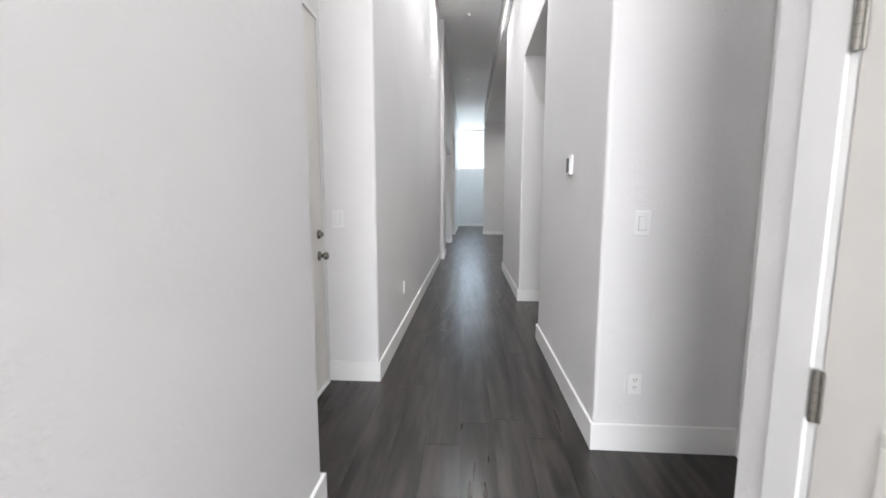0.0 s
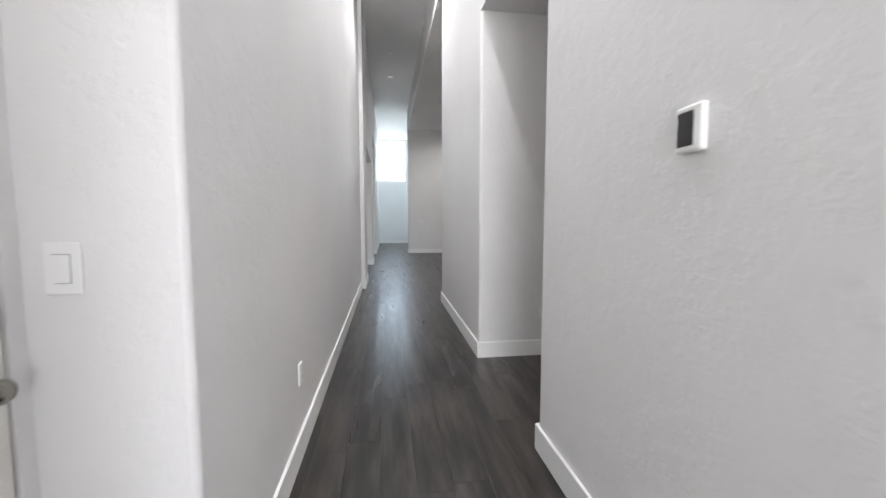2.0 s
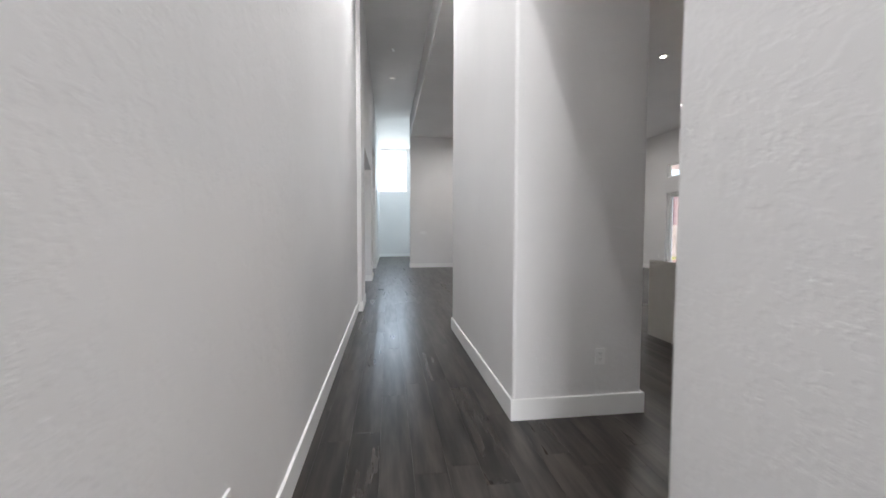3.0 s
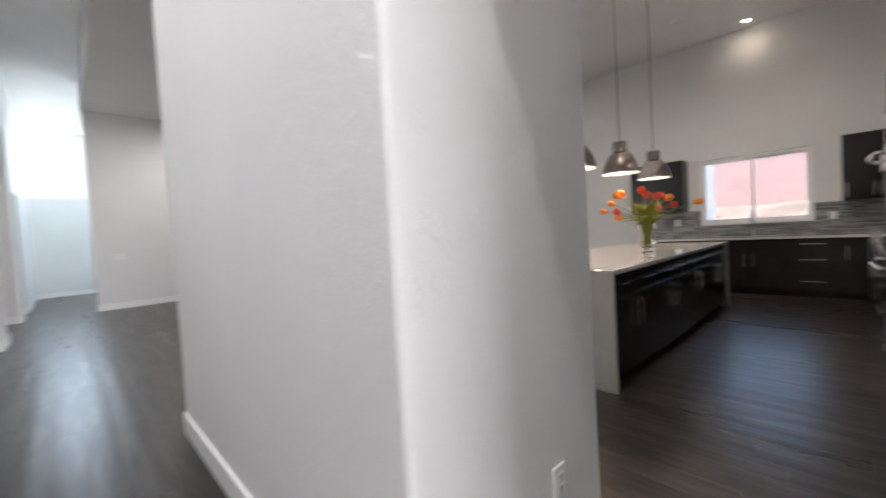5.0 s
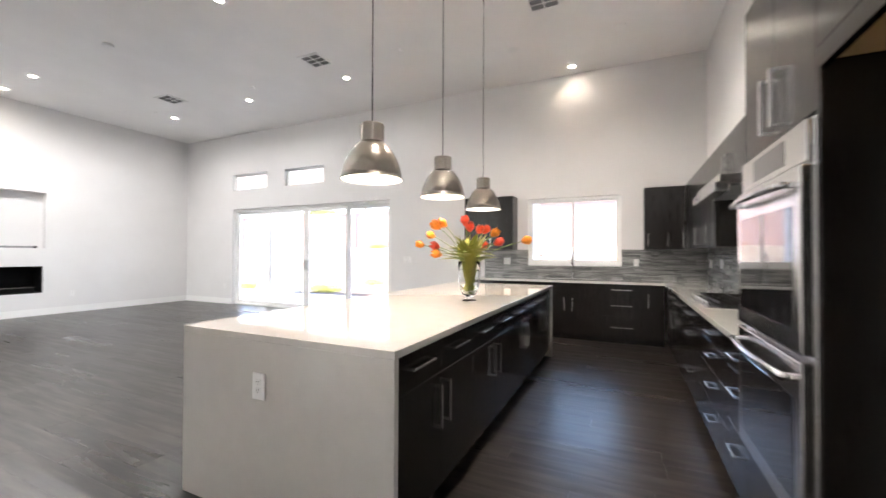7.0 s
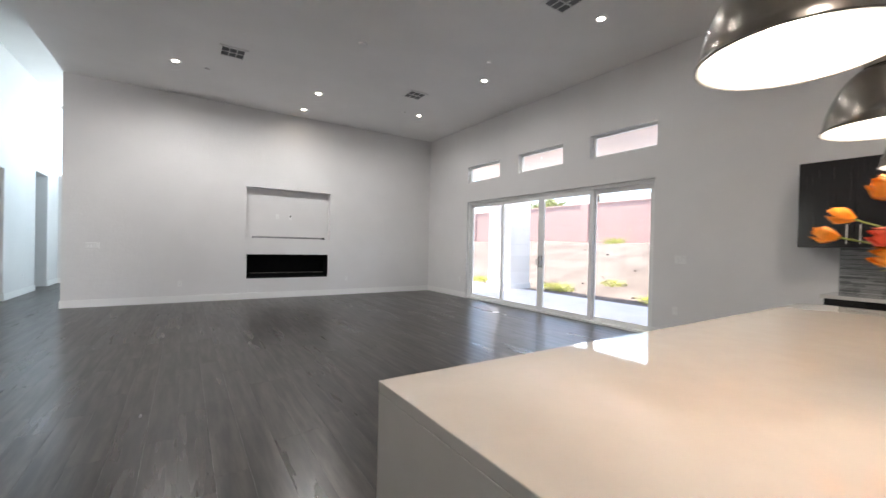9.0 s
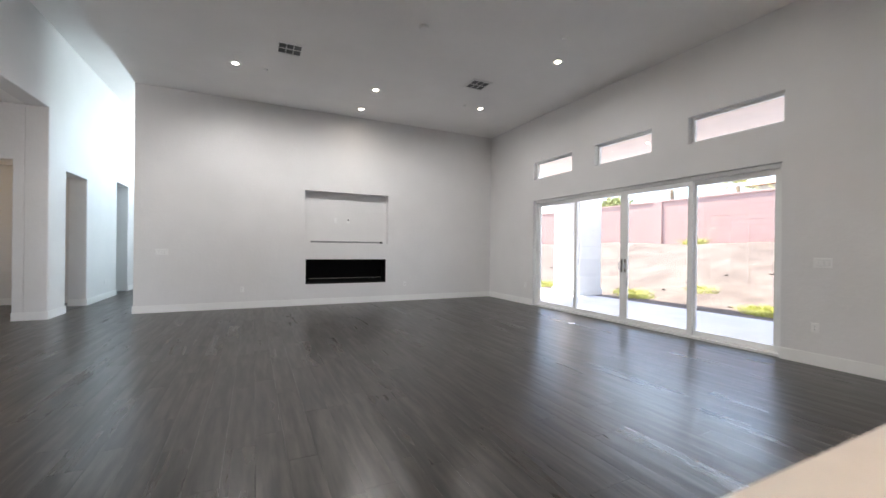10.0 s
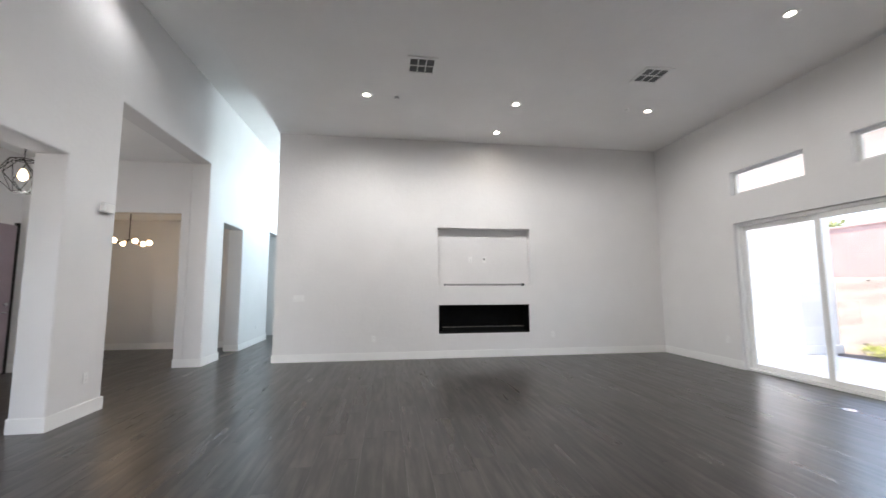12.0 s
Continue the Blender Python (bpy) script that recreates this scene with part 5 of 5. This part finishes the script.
column(11.3, 12.2, 15.5, 16.6)
column(11.3, 12.2, 7.0, 8.1)

# block wall with its courses
wall = thing("garden_wall", 20.0, 15.0, 1.2, "red-brown concrete block garden wall behind the yard", "garden wall")
part("core", box(0.012, 0.17, -32, 32, 0.0, 2.42), M_MORTAR, wall)
bm = bmesh.new()
for c in range(12):
    z0 = 0.2 * c
    u = -32 - (0.2 if c % 2 else 0)
    while u < 32:
        add_box(bm, 0.0, 0.03, u + 0.003, u + 0.397, z0 + 0.004, z0 + 0.196)
        u += 0.4
tagged(part("blocks", bm, M_BLOCK, wall, "red-brown split-face blocks"), kind="stuff")
part("cap", box(-0.03, 0.22, -32, 32, 2.42, 2.50, 0.01), M_BLOCK, wall)
for u in (-14.6, -5.2, 4.2, 13.6):
    part("pilaster", box(-0.06, 0.02, u - 0.2, u + 0.2, 0.0, 2.45, 0.01), M_BLOCK, wall)


def tuft(x, y, r, h, n, seed):
    g = random.Random(seed)
    bm = bmesh.new()
    for k in range(n):
        a, d = g.random() * 6.283, r * g.random() ** 0.5
        p = Vector((d * math.cos(a), 1.8 * d * math.sin(a), ground_height(x + d * math.cos(a), y + 1.8 * d * math.sin(a)) - ground_height(x, y) - 0.02))
        lean = Vector((g.uniform(-1.3, 1.3), g.uniform(-1.3, 1.3), 1)) * h * g.uniform(0.5, 1.0)
        w = Vector((math.sin(a), -math.cos(a), 0)) * 0.012
        vs = [bm.verts.new(p - w), bm.verts.new(p + w), bm.verts.new(p + lean)]
        bm.faces.new(vs)
    t = part("grass_tuft", bm, M_GRASS)
    t.matrix_world = pose(x, y, ground_height(x, y))
    return tagged(t, "patch of yellow-green grass in the gravel", "grass", "yard grass", "stuff")


for k, (x, y, r, h, n) in enumerate(((13.0, 11.4, 0.42, 0.16, 1100), (13.0, 10.4, 0.35, 0.14, 800), (13.0, 15.0, 0.4, 0.2, 500), (12.9, 17.6, 0.4, 0.2, 400), (14.0, 13.6, 0.25, 0.15, 250), (19.2, 17.0, 0.3, 0.35, 300), (12.8, 18.8, 0.4, 0.2, 400))):
    tuft(x, y, r, h, n, k)

rng = random.Random(21)
stone = None
for k in range(30):
    x, y = rng.uniform(12.3, 18.8), rng.uniform(4.5, 21)
    s = rng.uniform(0.03, 0.06)
    if stone is None:
        bm = bmesh.new()
        bmesh.ops.create_icosphere(bm, subdivisions=2, radius=1.0)
        for v in bm.verts:
            v.co *= 1 + 0.28 * noise.noise(v.co * 1.6)
        stone = tagged(part("boulder", bm, M_GRAVEL), "weathered tan boulder lying in the gravel", "rock", "yard rocks")
        ob = stone
    else:
        ob = stone.copy()
        scene.collection.objects.link(ob)
    ob.matrix_world = Matrix.Translation((x, y, ground_height(x, y) + s * 0.2)) @ Matrix.Rotation(rng.random() * 6, 4, "Z") @ Matrix.Diagonal((s * 1.3, s, s * 0.7, 1))


def tree(x, y, h, spread, seed, palm=False):
    g = random.Random(seed)
    t = thing("palm_tree" if palm else "tree", x, y, 1.5, "palm tree rising behind the garden wall" if palm else "green desert tree behind the garden wall", "tree")
    part("trunk", tube([(0, 0, 0), (0.1, 0.05, h * 0.35), (0.05, 0.1, h * 0.7)], 0.16, 10, 0.09), M_BARK, t, "brown bark", True)
    bm = bmesh.new()
    if palm:
        for k in range(26):
            a, el = g.random() * 6.283, g.uniform(-0.4, 1.1)
            d = Vector((math.cos(a) * math.cos(el), math.sin(a) * math.cos(el), math.sin(el)))
            c0 = Vector((0.05, 0.1, h * 0.7))
            for i in range(16):
                s = (i + 2) / 18 * spread
                c = c0 + d * s + Vector((0, 0, -0.28 * s * s))
                side = d.cross(Vector((0, 0, 1))).normalized()
                for sg in (-1, 1):
                    tip = c + side * sg * 0.42 * (1 - i / 20) + d * 0.22 - Vector((0, 0, 0.12))
                    bm.faces.new((bm.verts.new(c), bm.verts.new(c + d * 0.05), bm.verts.new(tip)))
    else:
        limbs = bmesh.new()
        tips = []
        for k in range(9):
            a = g.random() * 6.283
            e = Vector((math.cos(a) * spread * g.uniform(0.3, 0.8), math.sin(a) * spread * g.uniform(0.3, 0.8), h * g.uniform(0.75, 1.0)))
            add_tube(limbs, [(0.05, 0.1, h * 0.5), e * 0.6 + Vector((0, 0, h * 0.25)), e], 0.06, 6, 0.015)
            tips.append(e)
        part("limbs", limbs, M_BARK, t, "brown branches", True)
        for e in tips:
            for i in range(260):
                c = e + Vector((g.gauss(0, 0.38), g.gauss(0, 0.38), g.gauss(0, 0.26))) * spread * 0.45
                n = Vector((g.gauss(0, 1), g.gauss(0, 1), g.gauss(0, 1))).normalized()
                u = n.orthogonal().normalized() * 0.07
                w = n.cross(u) * 0.8
                bm.faces.new((bm.verts.new(c - u), bm.verts.new(c + w), bm.verts.new(c + u), bm.verts.new(c - w)))
    part("crown", bm, M_PALM if palm else M_TREELEAF, t, "green leaves")


tree(22.8, 20.4, 4.45, 2.5, 2, True)
tree(23.4, 17.5, 4.25, 2.3, 5, True)
tree(23.0, 24.0, 3.0, 1.8, 7)

# neighbouring house behind the wall
hs = thing("neighbour_house", 34, 17, 1.5, "pale stucco house with a tile roof beyond the wall", "house")
part("wall", box(0, 10, -6, 5, 0, 4.4), M_STUCCO, hs)
bm = box(-0.5, 10.5, -6.5, 5.5, 4.4, 5.4)
for v in bm.verts:
    if v.co.z > 5:
        v.co.x, v.co.y = 5 + (v.co.x - 5) * 0.3, -0.5 + (v.co.y + 0.5) * 0.4
part("roof", bm, plain("roof_tile", (0.30, 0.17, 0.12), 0.9, vary=0.2, scale=8), hs, "brown tile roof")
for u in (-4, 1.5):
    w = part("window", box(-0.03, 0.02, u, u + 1.4, 2.4, 3.6), M_BLACKGLASS, hs, "dark window")
    part("frame", box(-0.05, -0.03, u - 0.08, u + 1.48, 2.32, 2.4), M_TRIM, w)

# ---- floor planks, last ----
floor_ob = bpy.data.objects["floor"]
PW, PL, GAP = 0.18, 1.22, 0.0003
AREAS = [(-1.02, RX + 0.75, -3.0, 3.8), (-0.93, 8.74, 3.2, 16.7), (-0.93, 4.0, 16.1, 21.8), (-4.2, -0.93, 9.05, 18.9), (-2.25, -0.93, 18.5, 21.8)]


def floor_here(x, y):
    return any(a - 0.1 < x < b + 0.05 and c - 0.1 < y < d + 0.1 for a, b, c, d in AREAS)


def plank_bm(bm, w, l, x=0.0, y=0.0):
    e = 0.0005
    lo = [bm.verts.new((x + sx * w / 2, y + sy * l / 2, -0.006)) for sx, sy in ((-1, -1), (1, -1), (1, 1), (-1, 1))]
    mi = [bm.verts.new((x + sx * w / 2, y + sy * l / 2, -0.0012 - e)) for sx, sy in ((-1, -1), (1, -1), (1, 1), (-1, 1))]
    hi = [bm.verts.new((x + sx * (w / 2 - e), y + sy * (l / 2 - e), -0.0012)) for sx, sy in ((-1, -1), (1, -1), (1, 1), (-1, 1))]
    ridge = [bm.verts.new((x, y + sy * (l / 2 - e), 0.0)) for sy in (-1, 1)]
    bm.faces.new((hi[0], ridge[0], ridge[1], hi[3]))
    bm.faces.new((ridge[0], hi[1], hi[2], ridge[1]))
    for p, q in ((lo, mi), (mi, hi)):
        for i in range(4):
            end = [ridge[i // 2]] if q is hi and i in (0, 2) else []
            bm.faces.new([p[i], p[(i + 1) % 4], q[(i + 1) % 4], *end, q[i]])


one = bmesh.new()
plank_bm(one, PW - 2 * GAP, PL - 2 * GAP)
plank_mesh = mesh_of("plank", one)
plank_mesh.materials.append(M_PLANK)
rest = bmesh.new()
rng = random.Random(12)
near = 0
x = -4.2 + PW / 2
while x < 8.76:
    y = -3.2 + rng.random() * PL
    while y < 22.4:
        if floor_here(x, y):
            in_hall = abs(x) < 0.62 and 1.2 < y < 12.5
            in_room = 1.2 < x < 5.2 and 4.3 < y < 13.0 and not (2.9 < x and y < 7.3)
            if (in_hall or in_room) and near < 300:
                p = new("plank", plank_mesh)
                p.parent = floor_ob
                p.location = (x, y, 0)
                near += 1
            else:
                plank_bm(rest, PW - 2 * GAP, PL - 2 * GAP, x, y)
        y += PL
    x += PW
tagged(part("planks", rest, M_PLANK, floor_ob, "grey-brown wood-look vinyl planks"), kind="stuff")
